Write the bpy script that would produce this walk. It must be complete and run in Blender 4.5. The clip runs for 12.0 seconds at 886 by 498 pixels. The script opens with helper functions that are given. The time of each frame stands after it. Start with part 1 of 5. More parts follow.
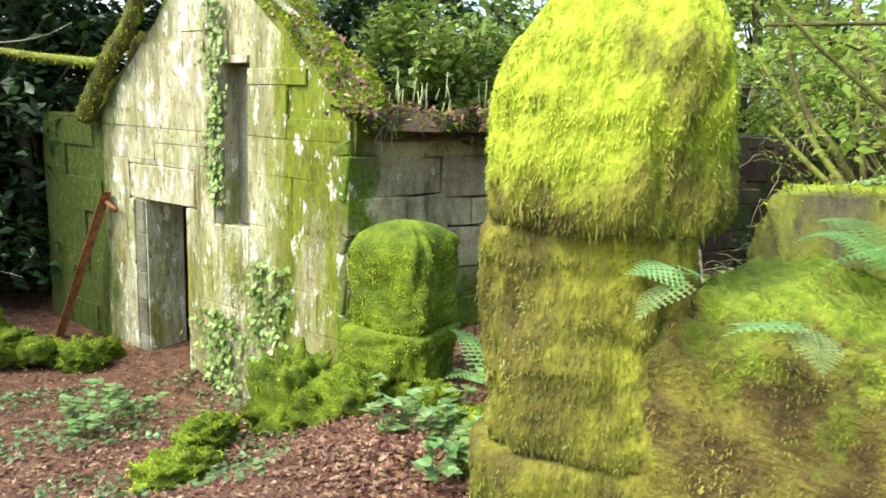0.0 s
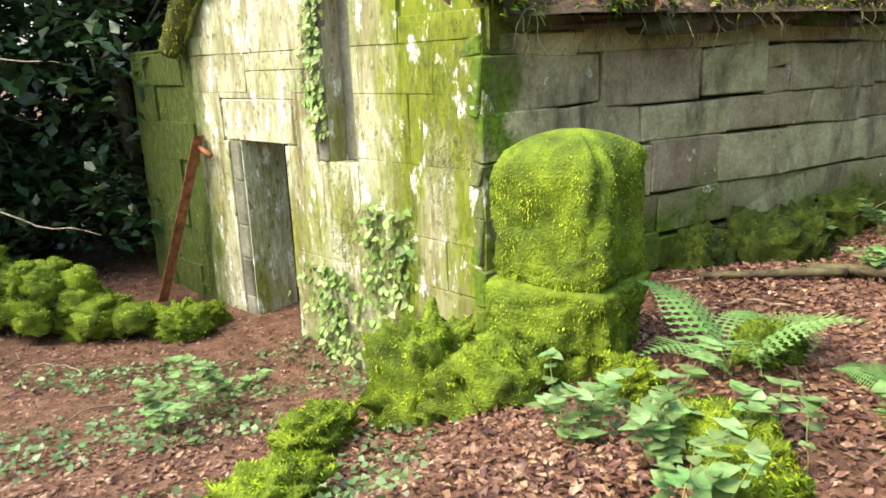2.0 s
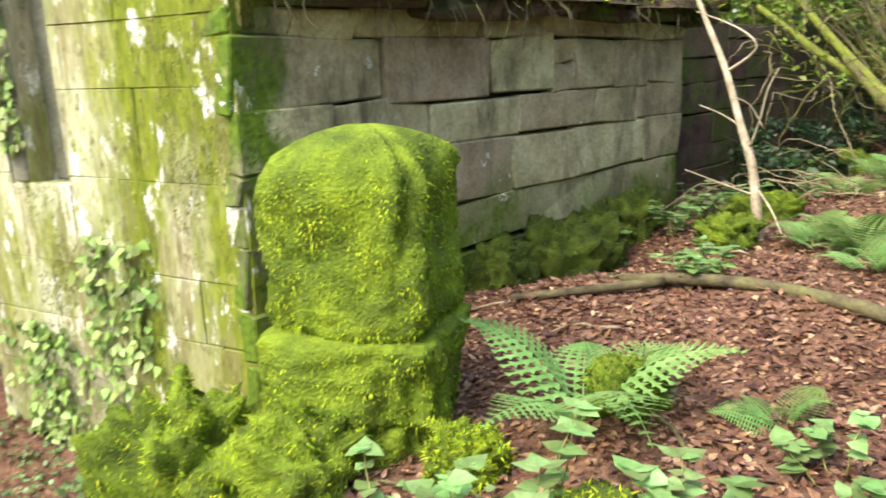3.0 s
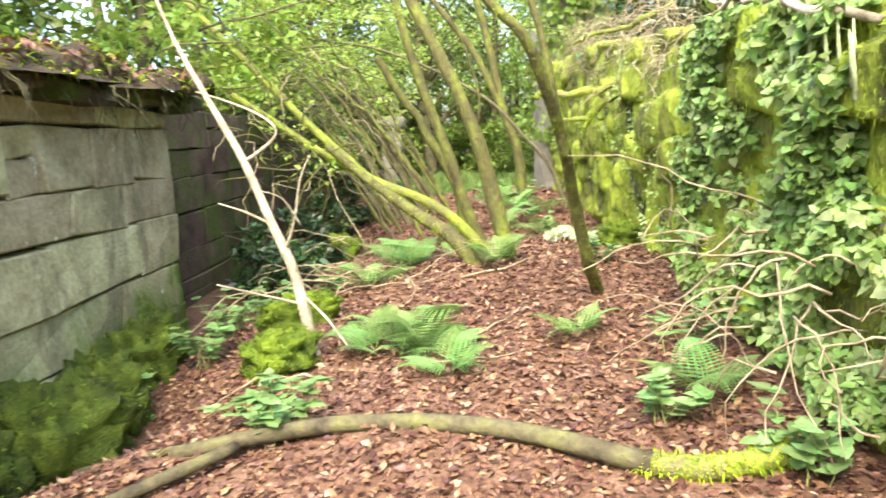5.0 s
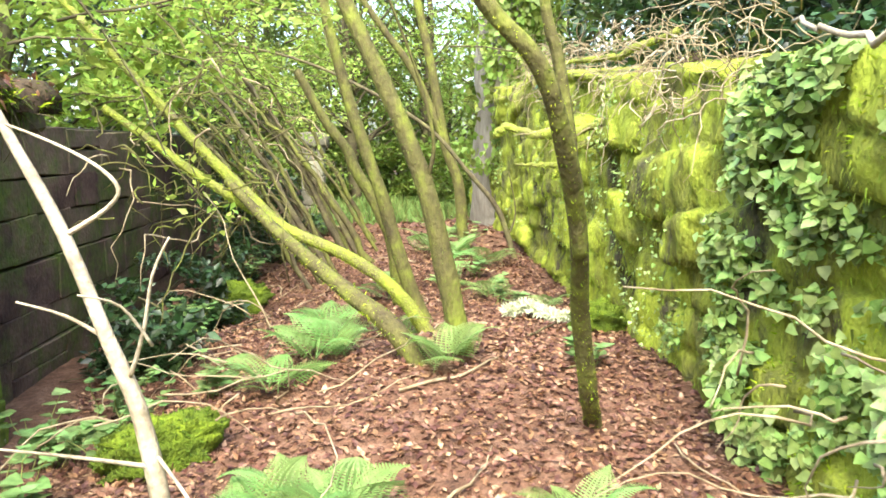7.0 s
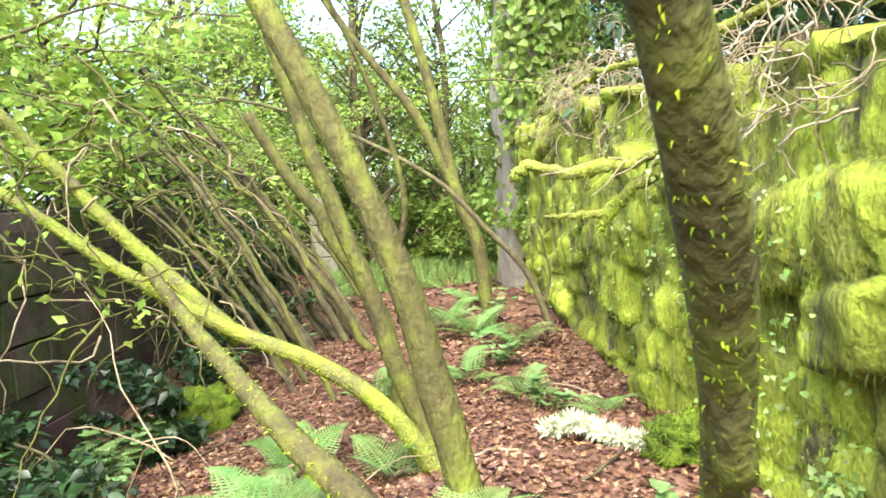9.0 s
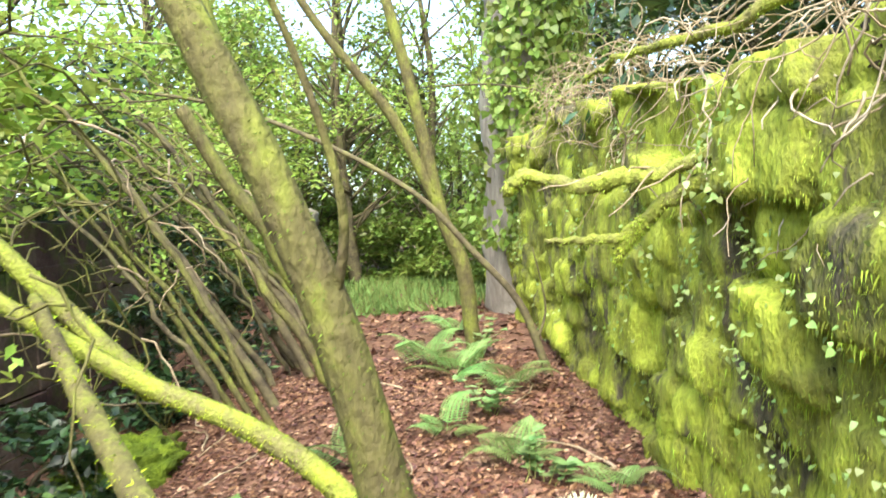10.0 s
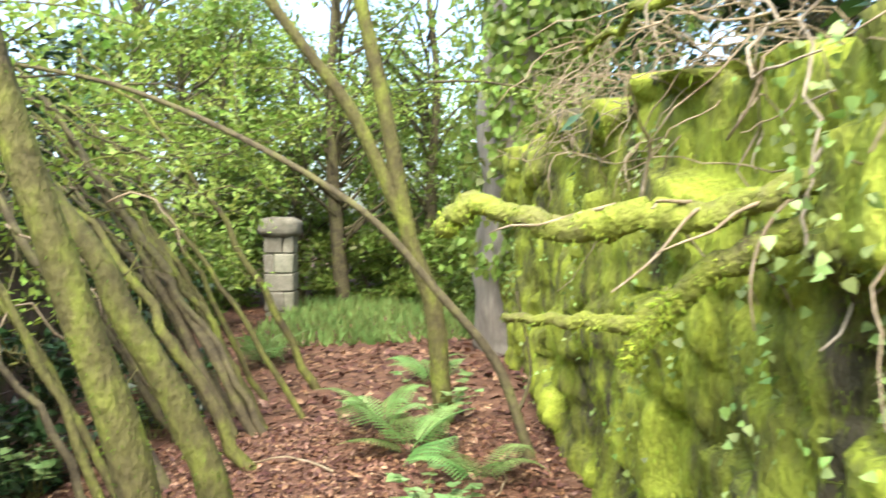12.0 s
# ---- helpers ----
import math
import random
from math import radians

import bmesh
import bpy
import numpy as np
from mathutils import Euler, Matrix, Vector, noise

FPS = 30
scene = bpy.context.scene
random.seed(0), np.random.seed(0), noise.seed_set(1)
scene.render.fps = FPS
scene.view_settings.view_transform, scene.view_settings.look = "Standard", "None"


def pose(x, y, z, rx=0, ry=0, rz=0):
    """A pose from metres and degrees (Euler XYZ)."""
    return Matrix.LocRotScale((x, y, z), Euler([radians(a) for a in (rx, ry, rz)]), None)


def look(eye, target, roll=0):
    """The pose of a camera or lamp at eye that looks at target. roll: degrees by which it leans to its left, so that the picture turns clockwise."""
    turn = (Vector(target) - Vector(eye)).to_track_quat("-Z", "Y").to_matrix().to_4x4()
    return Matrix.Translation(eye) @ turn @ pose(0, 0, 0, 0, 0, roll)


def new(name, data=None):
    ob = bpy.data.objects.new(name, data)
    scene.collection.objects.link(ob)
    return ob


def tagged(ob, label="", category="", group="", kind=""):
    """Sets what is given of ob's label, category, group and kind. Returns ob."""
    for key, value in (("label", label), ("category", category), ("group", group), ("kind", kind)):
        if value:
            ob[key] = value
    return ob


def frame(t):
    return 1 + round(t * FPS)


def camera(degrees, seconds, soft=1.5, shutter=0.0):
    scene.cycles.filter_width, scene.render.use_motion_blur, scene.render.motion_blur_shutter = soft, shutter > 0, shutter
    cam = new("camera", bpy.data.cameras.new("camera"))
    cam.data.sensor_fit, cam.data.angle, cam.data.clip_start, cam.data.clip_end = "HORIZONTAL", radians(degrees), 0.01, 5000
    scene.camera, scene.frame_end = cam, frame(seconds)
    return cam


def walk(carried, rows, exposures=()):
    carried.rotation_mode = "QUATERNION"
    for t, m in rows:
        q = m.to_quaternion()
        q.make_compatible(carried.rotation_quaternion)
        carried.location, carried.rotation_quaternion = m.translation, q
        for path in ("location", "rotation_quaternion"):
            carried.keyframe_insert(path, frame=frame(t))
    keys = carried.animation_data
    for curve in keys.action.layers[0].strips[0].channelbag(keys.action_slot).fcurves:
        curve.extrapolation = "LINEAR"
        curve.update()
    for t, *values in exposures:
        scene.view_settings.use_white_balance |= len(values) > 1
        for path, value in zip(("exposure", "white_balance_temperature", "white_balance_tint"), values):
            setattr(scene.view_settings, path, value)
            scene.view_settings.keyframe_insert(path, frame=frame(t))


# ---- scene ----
cam = camera(61.7, 12.0, 1.6, 0.2)
PATH = [
    (0, (0.96, -0.588, 2.57), (-0.602, 0.606, 2.2), 2.2),
    (0.5, (0.649, -0.413, 2.47), (-0.996, 0.67, 2.124), 1.0),
    (1, (0.346, -0.318, 2.379), (-1.372, 0.604, 1.938), 1.5),
    (1.5, (-0.045, -0.207, 2.272), (-1.772, 0.69, 1.812), -0.1),
    (2, (-0.476, 0.056, 2.12), (-2.181, 0.975, 1.622), -2.3),
    (2.5, (-0.902, 0.332, 2.081), (-2.504, 1.425, 1.595), 1.8),
    (2.7, (-1.115, 0.435, 2.026), (-2.618, 1.655, 1.523), 3.1),
    (3, (-1.391, 0.618, 1.941), (-2.721, 2.032, 1.462), -1.7),
    (3.2, (-1.523, 0.721, 1.95), (-2.703, 2.262, 1.468), -0.6),
    (4.8, (-2.262, 1.517, 1.937), (-2.528, 3.478, 1.65), -2.9),
    (5, (-2.294, 1.633, 1.919), (-2.382, 3.609, 1.622), -3.3),
    (5.5, (-2.406, 2.014, 1.914), (-2.188, 3.983, 1.642), -0.1),
    (6, (-2.401, 2.433, 2.016), (-2.108, 4.387, 1.71), -0.1),
    (6.5, (-2.397, 2.839, 2.034), (-2.209, 4.801, 1.692), -0.3),
    (7, (-2.444, 3.292, 2.164), (-2.312, 5.269, 1.895), -0.1),
    (7.5, (-2.386, 3.639, 2.175), (-2.278, 5.622, 1.935), -3.3),
    (7.7, (-2.346, 3.858, 2.198), (-2.235, 5.843, 1.979), -1.9),
    (9.3, (-2.103, 5.352, 2.113), (-2.093, 7.349, 1.998), -5.1),
    (9.5, (-2.091, 5.558, 2.094), (-2.086, 7.552, 1.939), -5.9),
    (10, (-2.039, 6.015, 2.157), (-1.962, 8.012, 2.078), -3.3),
    (10.5, (-1.996, 6.403, 2.225), (-1.605, 8.364, 2.264), -4.6),
    (11, (-1.875, 6.714, 2.257), (-1.349, 8.644, 2.276), -3.3),
    (11.5, (-1.671, 7.049, 2.296), (-1.211, 8.995, 2.333), -2.2),
    (12, (-1.626, 7.452, 2.267), (-1.586, 9.451, 2.218), -0.5),
]
walk(cam, [(t, look(e, g, r)) for t, e, g, r in PATH], [(0, 2.0, 6350, 4), (1.5, 2.2, 6550, 6), (3.2, 2.2, 6600, 7), (4.8, 2.85, 6500, 6), (7.5, 2.9, 6400, 5), (9.5, 2.8, 6250, 7), (12, 2.5, 6250, 8)])

# ---- light ----
world = bpy.data.worlds.new("sky")
scene.world = world
world.use_nodes = True
wn = world.node_tree
sky = wn.nodes.new("ShaderNodeTexSky")
sky.sky_type, sky.sun_disc = "NISHITA", False
sky.sun_elevation, sky.sun_rotation = radians(54), radians(189)
sky.air_density, sky.dust_density, sky.ozone_density = 1.0, 4.0, 0.6
wn.links.new(sky.outputs[0], wn.nodes["Background"].inputs[0])
wn.nodes["Background"].inputs[1].default_value = 0.15
sun = new("sun", bpy.data.lights.new("sun", "SUN"))
sun.data.energy, sun.data.angle, sun.data.color = 0.6, radians(35), (1.0, 0.97, 0.92)
sun.matrix_world = look((-4.6, -6, 14), (-3, 4, 0))


# ---- materials ----
def mat(name, stops, scale=4.0, detail=8.0, rough=0.85, bump=0.4, bscale=30.0, stretch=(1, 1, 1), spread=(0.3, 0.7), per="", spec=0.2, thru=0.0, island=0.25):
    """Noise through a colour ramp, a second fine noise on top, bump, and piece to piece variation."""
    m = bpy.data.materials.new(name)
    m.use_nodes = True
    t = m.node_tree
    b = t.nodes["Principled BSDF"]
    co = t.nodes.new("ShaderNodeNewGeometry")
    mp = t.nodes.new("ShaderNodeMapping")
    mp.inputs["Scale"].default_value = stretch
    t.links.new(co.outputs["Position"], mp.inputs[0])
    n1 = t.nodes.new("ShaderNodeTexNoise")
    n1.inputs["Scale"].default_value, n1.inputs["Detail"].default_value, n1.inputs["Roughness"].default_value = scale, detail, 0.65
    t.links.new(mp.outputs[0], n1.inputs[0])
    r = t.nodes.new("ShaderNodeValToRGB")
    e = r.color_ramp.elements
    while len(e) < len(stops):
        e.new(0.5)
    for i, c in enumerate(stops):
        e[i].position = spread[0] + (spread[1] - spread[0]) * i / (len(stops) - 1)
        e[i].color = (*c, 1)
    t.links.new(n1.outputs[0], r.inputs[0])
    n2 = t.nodes.new("ShaderNodeTexNoise")
    n2.inputs["Scale"].default_value, n2.inputs["Detail"].default_value = bscale, 4
    t.links.new(mp.outputs[0], n2.inputs[0])
    hs = t.nodes.new("ShaderNodeHueSaturation")
    t.links.new(r.outputs[0], hs.inputs["Color"])
    ma = t.nodes.new("ShaderNodeMath")
    ma.operation = "MULTIPLY_ADD"
    ma.inputs[1].default_value, ma.inputs[2].default_value = 0.9, 0.55
    t.links.new(n2.outputs[0], ma.inputs[0])
    last = ma
    if per:
        if per == "object":
            src = t.nodes.new("ShaderNodeObjectInfo").outputs["Random"]
        else:
            src = co.outputs["Random Per Island"]
        mb = t.nodes.new("ShaderNodeMath")
        mb.operation = "MULTIPLY_ADD"
        mb.inputs[1].default_value, mb.inputs[2].default_value = island * 2, 1 - island
        t.links.new(src, mb.inputs[0])
        mc = t.nodes.new("ShaderNodeMath")
        mc.operation = "MULTIPLY"
        t.links.new(ma.outputs[0], mc.inputs[0])
        t.links.new(mb.outputs[0], mc.inputs[1])
        last = mc
        mh = t.nodes.new("ShaderNodeMath")
        mh.operation = "MULTIPLY_ADD"
        mh.inputs[1].default_value, mh.inputs[2].default_value = 0.05, 0.475
        t.links.new(src, mh.inputs[0])
        t.links.new(mh.outputs[0], hs.inputs["Hue"])
    t.links.new(last.outputs[0], hs.inputs["Value"])
    t.links.new(hs.outputs[0], b.inputs["Base Color"])
    b.inputs["Roughness"].default_value = rough
    b.inputs["Specular IOR Level"].default_value = spec
    if bump:
        bp = t.nodes.new("ShaderNodeBump")
        bp.inputs["Strength"].default_value, bp.inputs["Distance"].default_value = bump, 0.02
        t.links.new(n2.outputs[0], bp.inputs["Height"])
        t.links.new(bp.outputs[0], b.inputs["Normal"])
    if thru:
        tr = t.nodes.new("ShaderNodeBsdfTranslucent")
        t.links.new(hs.outputs[0], tr.inputs[0])
        mx = t.nodes.new("ShaderNodeMixShader")
        mx.inputs[0].default_value = thru
        t.links.new(b.outputs[0], mx.inputs[1])
        t.links.new(tr.outputs[0], mx.inputs[2])
        t.links.new(mx.outputs[0], t.nodes["Material Output"].inputs[0])
    m["ramp"] = r.name
    return m


def overlay(m, colours, scale, low, high, stretch=(1, 1, 1), detail=6.0, axis=None, falloff=None):
    """Lays a second colour (moss, lichen, stain, painted shade) over a material in patches; with axis, more of it
    towards one end.
    """
    t = m.node_tree
    b = t.nodes["Principled BSDF"]
    base = b.inputs["Base Color"].links[0].from_socket
    co = t.nodes.new("ShaderNodeNewGeometry")
    mp = t.nodes.new("ShaderNodeMapping")
    mp.inputs["Scale"].default_value = stretch
    t.links.new(co.outputs["Position"], mp.inputs[0])
    n = t.nodes.new("ShaderNodeTexNoise")
    n.inputs["Scale"].default_value, n.inputs["Detail"].default_value, n.inputs["Roughness"].default_value = scale, detail, 0.7
    t.links.new(mp.outputs[0], n.inputs[0])
    fac = n.outputs[0]
    if axis is not None:
        sp = t.nodes.new("ShaderNodeSeparateXYZ")
        t.links.new(co.outputs["Position"], sp.inputs[0])
        mr = t.nodes.new("ShaderNodeMapRange")
        mr.inputs[1].default_value, mr.inputs[2].default_value, mr.inputs[3].default_value, mr.inputs[4].default_value = falloff
        t.links.new(sp.outputs[axis], mr.inputs[0])
        ad = t.nodes.new("ShaderNodeMath")
        t.links.new(fac, ad.inputs[0])
        t.links.new(mr.outputs[0], ad.inputs[1])
        fac = ad.outputs[0]
    mr = t.nodes.new("ShaderNodeMapRange")
    mr.inputs[1].default_value, mr.inputs[2].default_value = low, high
    t.links.new(fac, mr.inputs[0])
    n2 = t.nodes.new("ShaderNodeTexNoise")
    n2.inputs["Scale"].default_value, n2.inputs["Detail"].default_value = 22, 6
    t.links.new(mp.outputs[0], n2.inputs[0])
    r = t.nodes.new("ShaderNodeValToRGB")
    r.color_ramp.elements[0].position, r.color_ramp.elements[1].position = 0.3, 0.7
    r.color_ramp.elements[0].color, r.color_ramp.elements[1].color = (*colours[0], 1), (*colours[1], 1)
    t.links.new(n2.outputs[0], r.inputs[0])
    mx = t.nodes.new("ShaderNodeMix")
    mx.data_type = "RGBA"
    t.links.new(mr.outputs[0], mx.inputs[0])
    t.links.new(base, mx.inputs[6])
    t.links.new(r.outputs[0], mx.inputs[7])
    t.links.new(mx.outputs[2], b.inputs["Base Color"])
    return m


MOSS_A, MOSS_B = (0.10, 0.16, 0.008), (0.32, 0.38, 0.02)
M_soil = mat("leaf_soil", [(0.05, 0.027, 0.017), (0.13, 0.068, 0.040), (0.21, 0.125, 0.082)], 6, bump=0.9, bscale=45)
M_litter = mat("dead_leaves", [(0.05, 0.020, 0.010), (0.145, 0.064, 0.035), (0.37, 0.24, 0.16)], 14, rough=0.6, bump=0, per="island", island=0.65, spec=0.35)
M_front = mat("limewashed_granite", [(0.24, 0.235, 0.12), (0.43, 0.42, 0.26), (0.66, 0.65, 0.49)], 3.4, bump=0.7, bscale=28, stretch=(1, 1, 0.3), per="object", island=0.06)
overlay(M_front, [(0.13, 0.15, 0.02), (0.28, 0.30, 0.06)], 2.2, 0.49, 0.64, (1, 1, 0.3), detail=10)
overlay(M_front, [(0.10, 0.14, 0.01), (0.21, 0.25, 0.02)], 1.4, 0.84, 1.02, (1, 1, 0.3), axis=0, falloff=(-6.9, -5.6, 0.0, 0.55))
overlay(M_front, [(0.8, 0.8, 0.72), (0.88, 0.88, 0.80)], 6.5, 0.56, 0.63, (1, 1, 0.45), detail=12)
overlay(M_front, [(0.16, 0.18, 0.03), (0.34, 0.36, 0.10)], 9.0, 0.59, 0.68, (1, 1, 0.6), detail=12)
overlay(M_front, [(0.12, 0.105, 0.04), (0.25, 0.22, 0.10)], 4.5, 0.52, 0.64, (1, 1, 0.14), detail=10)
# shade on the stub beyond the gable, painted as dark green
overlay(M_front, [(0.035, 0.055, 0.010), (0.08, 0.11, 0.02)], 1.6, 0.62, 0.82, (1, 1, 0.4), detail=10, axis=0, falloff=(-9.3, -8.5, 0.6, 0.0))
overlay(M_front, [(0.07, 0.065, 0.025), (0.18, 0.17, 0.06)], 17.0, 0.55, 0.66, (1, 1, 0.55), detail=8)
M_side = mat("grey_granite", [(0.18, 0.155, 0.085), (0.34, 0.30, 0.18), (0.46, 0.42, 0.28)], 3.0, bump=0.6, bscale=34, per="object", island=0.15)
overlay(M_side, [(0.05, 0.08, 0.01), (0.12, 0.17, 0.02)], 1.5, 0.58, 0.80, axis=2, falloff=(0.1, 1.3, 0.5, 0.0))
overlay(M_side, [(0.05, 0.09, 0.008), (0.12, 0.19, 0.015)], 2.5, 0.80, 0.95, axis=1, falloff=(2.9, 3.5, 0.5, 0.0))
overlay(M_side, [(0.62, 0.62, 0.55), (0.78, 0.78, 0.72)], 3.6, 0.655, 0.68)
overlay(M_side, [(0.09, 0.08, 0.05), (0.17, 0.15, 0.09)], 2.2, 0.52, 0.66, (1, 1, 0.35))
M_back = mat("dark_granite", [(0.03, 0.02, 0.016), (0.08, 0.052, 0.04), (0.13, 0.09, 0.07)], 2.6, bump=0.6, bscale=30, per="object", island=0.2)
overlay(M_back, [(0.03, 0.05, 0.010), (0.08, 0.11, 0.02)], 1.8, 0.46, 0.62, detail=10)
M_core = mat("dark_mortar", [(0.015, 0.014, 0.010), (0.04, 0.04, 0.028)], 8, bump=0.6)
M_moss = mat("bright_moss", [(0.06, 0.06, 0.028), (0.16, 0.175, 0.03), (0.30, 0.36, 0.04), (0.44, 0.50, 0.075)], 2.8, bump=1.0, bscale=60, stretch=(1, 1, 0.5))
overlay(M_moss, [(0.04, 0.04, 0.02), (0.12, 0.105, 0.06)], 2.4, 0.53, 0.62, (1, 1, 0.4))
M_tuft = mat("moss_strands", [(0.05, 0.065, 0.015), (0.18, 0.24, 0.025), (0.39, 0.50, 0.05), (0.58, 0.66, 0.14)], 3.4, bump=0, per="island", island=0.3, thru=0.25, stretch=(1, 1, 0.5))
overlay(M_tuft, [(0.05, 0.055, 0.018), (0.14, 0.15, 0.03)], 2.2, 0.50, 0.64, (1, 1, 0.4), detail=9)
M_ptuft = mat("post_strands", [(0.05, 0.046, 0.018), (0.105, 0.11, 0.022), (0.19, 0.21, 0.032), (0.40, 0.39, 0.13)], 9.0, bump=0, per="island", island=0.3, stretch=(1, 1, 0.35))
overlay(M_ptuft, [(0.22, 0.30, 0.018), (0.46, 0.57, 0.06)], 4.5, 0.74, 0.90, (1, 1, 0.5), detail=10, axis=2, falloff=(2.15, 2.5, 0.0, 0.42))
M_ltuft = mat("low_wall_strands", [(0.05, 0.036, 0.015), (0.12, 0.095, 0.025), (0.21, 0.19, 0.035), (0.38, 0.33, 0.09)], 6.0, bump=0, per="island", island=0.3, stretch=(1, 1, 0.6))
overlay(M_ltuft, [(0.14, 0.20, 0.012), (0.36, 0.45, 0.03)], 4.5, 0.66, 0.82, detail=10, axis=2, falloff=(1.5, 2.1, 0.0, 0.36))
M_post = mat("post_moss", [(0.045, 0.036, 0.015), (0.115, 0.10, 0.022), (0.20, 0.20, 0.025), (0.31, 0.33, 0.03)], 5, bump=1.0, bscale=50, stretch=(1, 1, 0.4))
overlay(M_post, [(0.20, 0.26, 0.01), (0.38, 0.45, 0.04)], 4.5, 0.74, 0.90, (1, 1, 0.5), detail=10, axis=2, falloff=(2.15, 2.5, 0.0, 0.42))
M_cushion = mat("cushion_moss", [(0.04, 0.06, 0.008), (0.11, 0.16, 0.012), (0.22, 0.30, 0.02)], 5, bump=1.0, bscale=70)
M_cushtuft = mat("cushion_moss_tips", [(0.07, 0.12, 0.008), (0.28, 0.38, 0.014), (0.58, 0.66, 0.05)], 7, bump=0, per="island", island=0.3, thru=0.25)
# two darker copies of the cushion moss, with shade put into their colour
M_darktuft = mat("shade_painted_moss_tips", [(0.03, 0.055, 0.008), (0.09, 0.14, 0.012), (0.22, 0.28, 0.03)], 7, bump=0, per="island", island=0.3, thru=0.15)
M_shademoss = mat("shade_painted_moss", [(0.02, 0.03, 0.006), (0.06, 0.085, 0.010), (0.13, 0.17, 0.02)], 5, bump=1.0, bscale=70)
M_bark = mat("mossy_bark", [(0.055, 0.042, 0.024), (0.10, 0.095, 0.03), (0.17, 0.20, 0.03)], 7, bump=0.9, bscale=40, stretch=(1, 1, 0.6))
M_logmoss = mat("green_log_bark", [(0.14, 0.12, 0.06), (0.19, 0.21, 0.04), (0.28, 0.34, 0.04)], 8, bump=0.9, bscale=50)
M_pale = mat("pale_dead_wood", [(0.20, 0.16, 0.10), (0.38, 0.32, 0.22), (0.55, 0.49, 0.37)], 7, bump=0.5, bscale=40)
M_twig = mat("dry_twig", [(0.15, 0.11, 0.06), (0.29, 0.23, 0.14), (0.42, 0.36, 0.25)], 9, bump=0.3)
M_branch = mat("dark_branch", [(0.035, 0.027, 0.018), (0.10, 0.085, 0.045), (0.15, 0.15, 0.05)], 6, bump=0.6)
M_leaf = mat("green_leaf", [(0.09, 0.14, 0.02), (0.17, 0.24, 0.04), (0.28, 0.36, 0.08)], 1.2, rough=0.45, bump=0, per="island", island=0.45, thru=0.4, spec=0.4)
# fresh-leaf green, lightened so that its colour carries sunlight
M_leaf_light = mat("sunlight_tinted_leaf", [(0.17, 0.25, 0.03), (0.28, 0.38, 0.06), (0.42, 0.52, 0.12)], 1.0, rough=0.5, bump=0, per="island", island=0.4, thru=0.5, spec=0.4)
M_leaf_dark = mat("evergreen_leaf", [(0.012, 0.028, 0.010), (0.03, 0.06, 0.018), (0.06, 0.11, 0.03)], 1.5, rough=0.35, bump=0, per="island", island=0.5, thru=0.15, spec=0.5)
M_groundivy = mat("ground_ivy_leaf", [(0.04, 0.08, 0.02), (0.10, 0.17, 0.05), (0.22, 0.30, 0.12)], 3, rough=0.4, bump=0, per="island", island=0.45, thru=0.2, spec=0.5)
M_ivy = mat("ivy_leaf", [(0.08, 0.135, 0.027), (0.22, 0.32, 0.07), (0.42, 0.52, 0.2)], 3, rough=0.55, bump=0, per="island", island=0.45, thru=0.2, spec=0.5)
M_fern = mat("fern_green", [(0.13, 0.24, 0.06), (0.21, 0.35, 0.10), (0.30, 0.45, 0.16)], 5, rough=0.5, bump=0, per="object", island=0.2, thru=0.35)
M_stem = mat("fern_stem", [(0.16, 0.17, 0.05), (0.26, 0.27, 0.09)], 6, bump=0)
M_herb = mat("nettle_leaf", [(0.10, 0.18, 0.05), (0.19, 0.31, 0.10), (0.32, 0.45, 0.19)], 5, rough=0.5, bump=0, per="island", island=0.35, thru=0.3)
M_lichen = mat("pale_lichen", [(0.42, 0.46, 0.28), (0.66, 0.70, 0.48)], 20, bump=0.8)
M_rust = mat("rusty_iron", [(0.10, 0.035, 0.015), (0.22, 0.09, 0.035), (0.30, 0.14, 0.06)], 9, rough=0.8, bump=0.5)
M_plank = mat("weathered_plank", [(0.05, 0.06, 0.03), (0.13, 0.13, 0.07), (0.21, 0.20, 0.13)], 5, bump=0.5, stretch=(3, 3, 0.25), per="object")
M_roof = mat("mossy_turf", [(0.05, 0.035, 0.02), (0.10, 0.11, 0.02), (0.19, 0.22, 0.03), (0.24, 0.16, 0.09)], 3.2, bump=1.0, bscale=40)
M_eave = mat("eave_soil", [(0.02, 0.014, 0.008), (0.05, 0.035, 0.02), (0.09, 0.07, 0.035)], 4, bump=1.0, bscale=30)
M_grass = mat("fresh_grass", [(0.13, 0.20, 0.05), (0.24, 0.34, 0.10)], 3, bump=0, per="island", thru=0.4)
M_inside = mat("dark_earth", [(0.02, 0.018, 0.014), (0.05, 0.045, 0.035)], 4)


# ---- geometry helpers ----
rng = np.random.default_rng(7)


def link_mesh(name, verts, faces, material, parent=None, label="", smooth=False):
    me = bpy.data.meshes.new(name)
    me.from_pydata([tuple(v) for v in verts], [], [tuple(f) for f in faces])
    me.materials.append(material)
    if smooth:
        me.polygons.foreach_set("use_smooth", [True] * len(me.polygons))
    me.update()
    ob = new(name, me)
    if parent:
        ob.parent = parent
    if label:
        ob["label"] = label
    return ob


def thing(name, x=0, y=0, z=0, label="", category="", group="", kind=""):
    ob = new(name)
    ob.empty_display_size = 0.1
    ob.location = (x, y, z)
    return tagged(ob, label, category, group, kind)


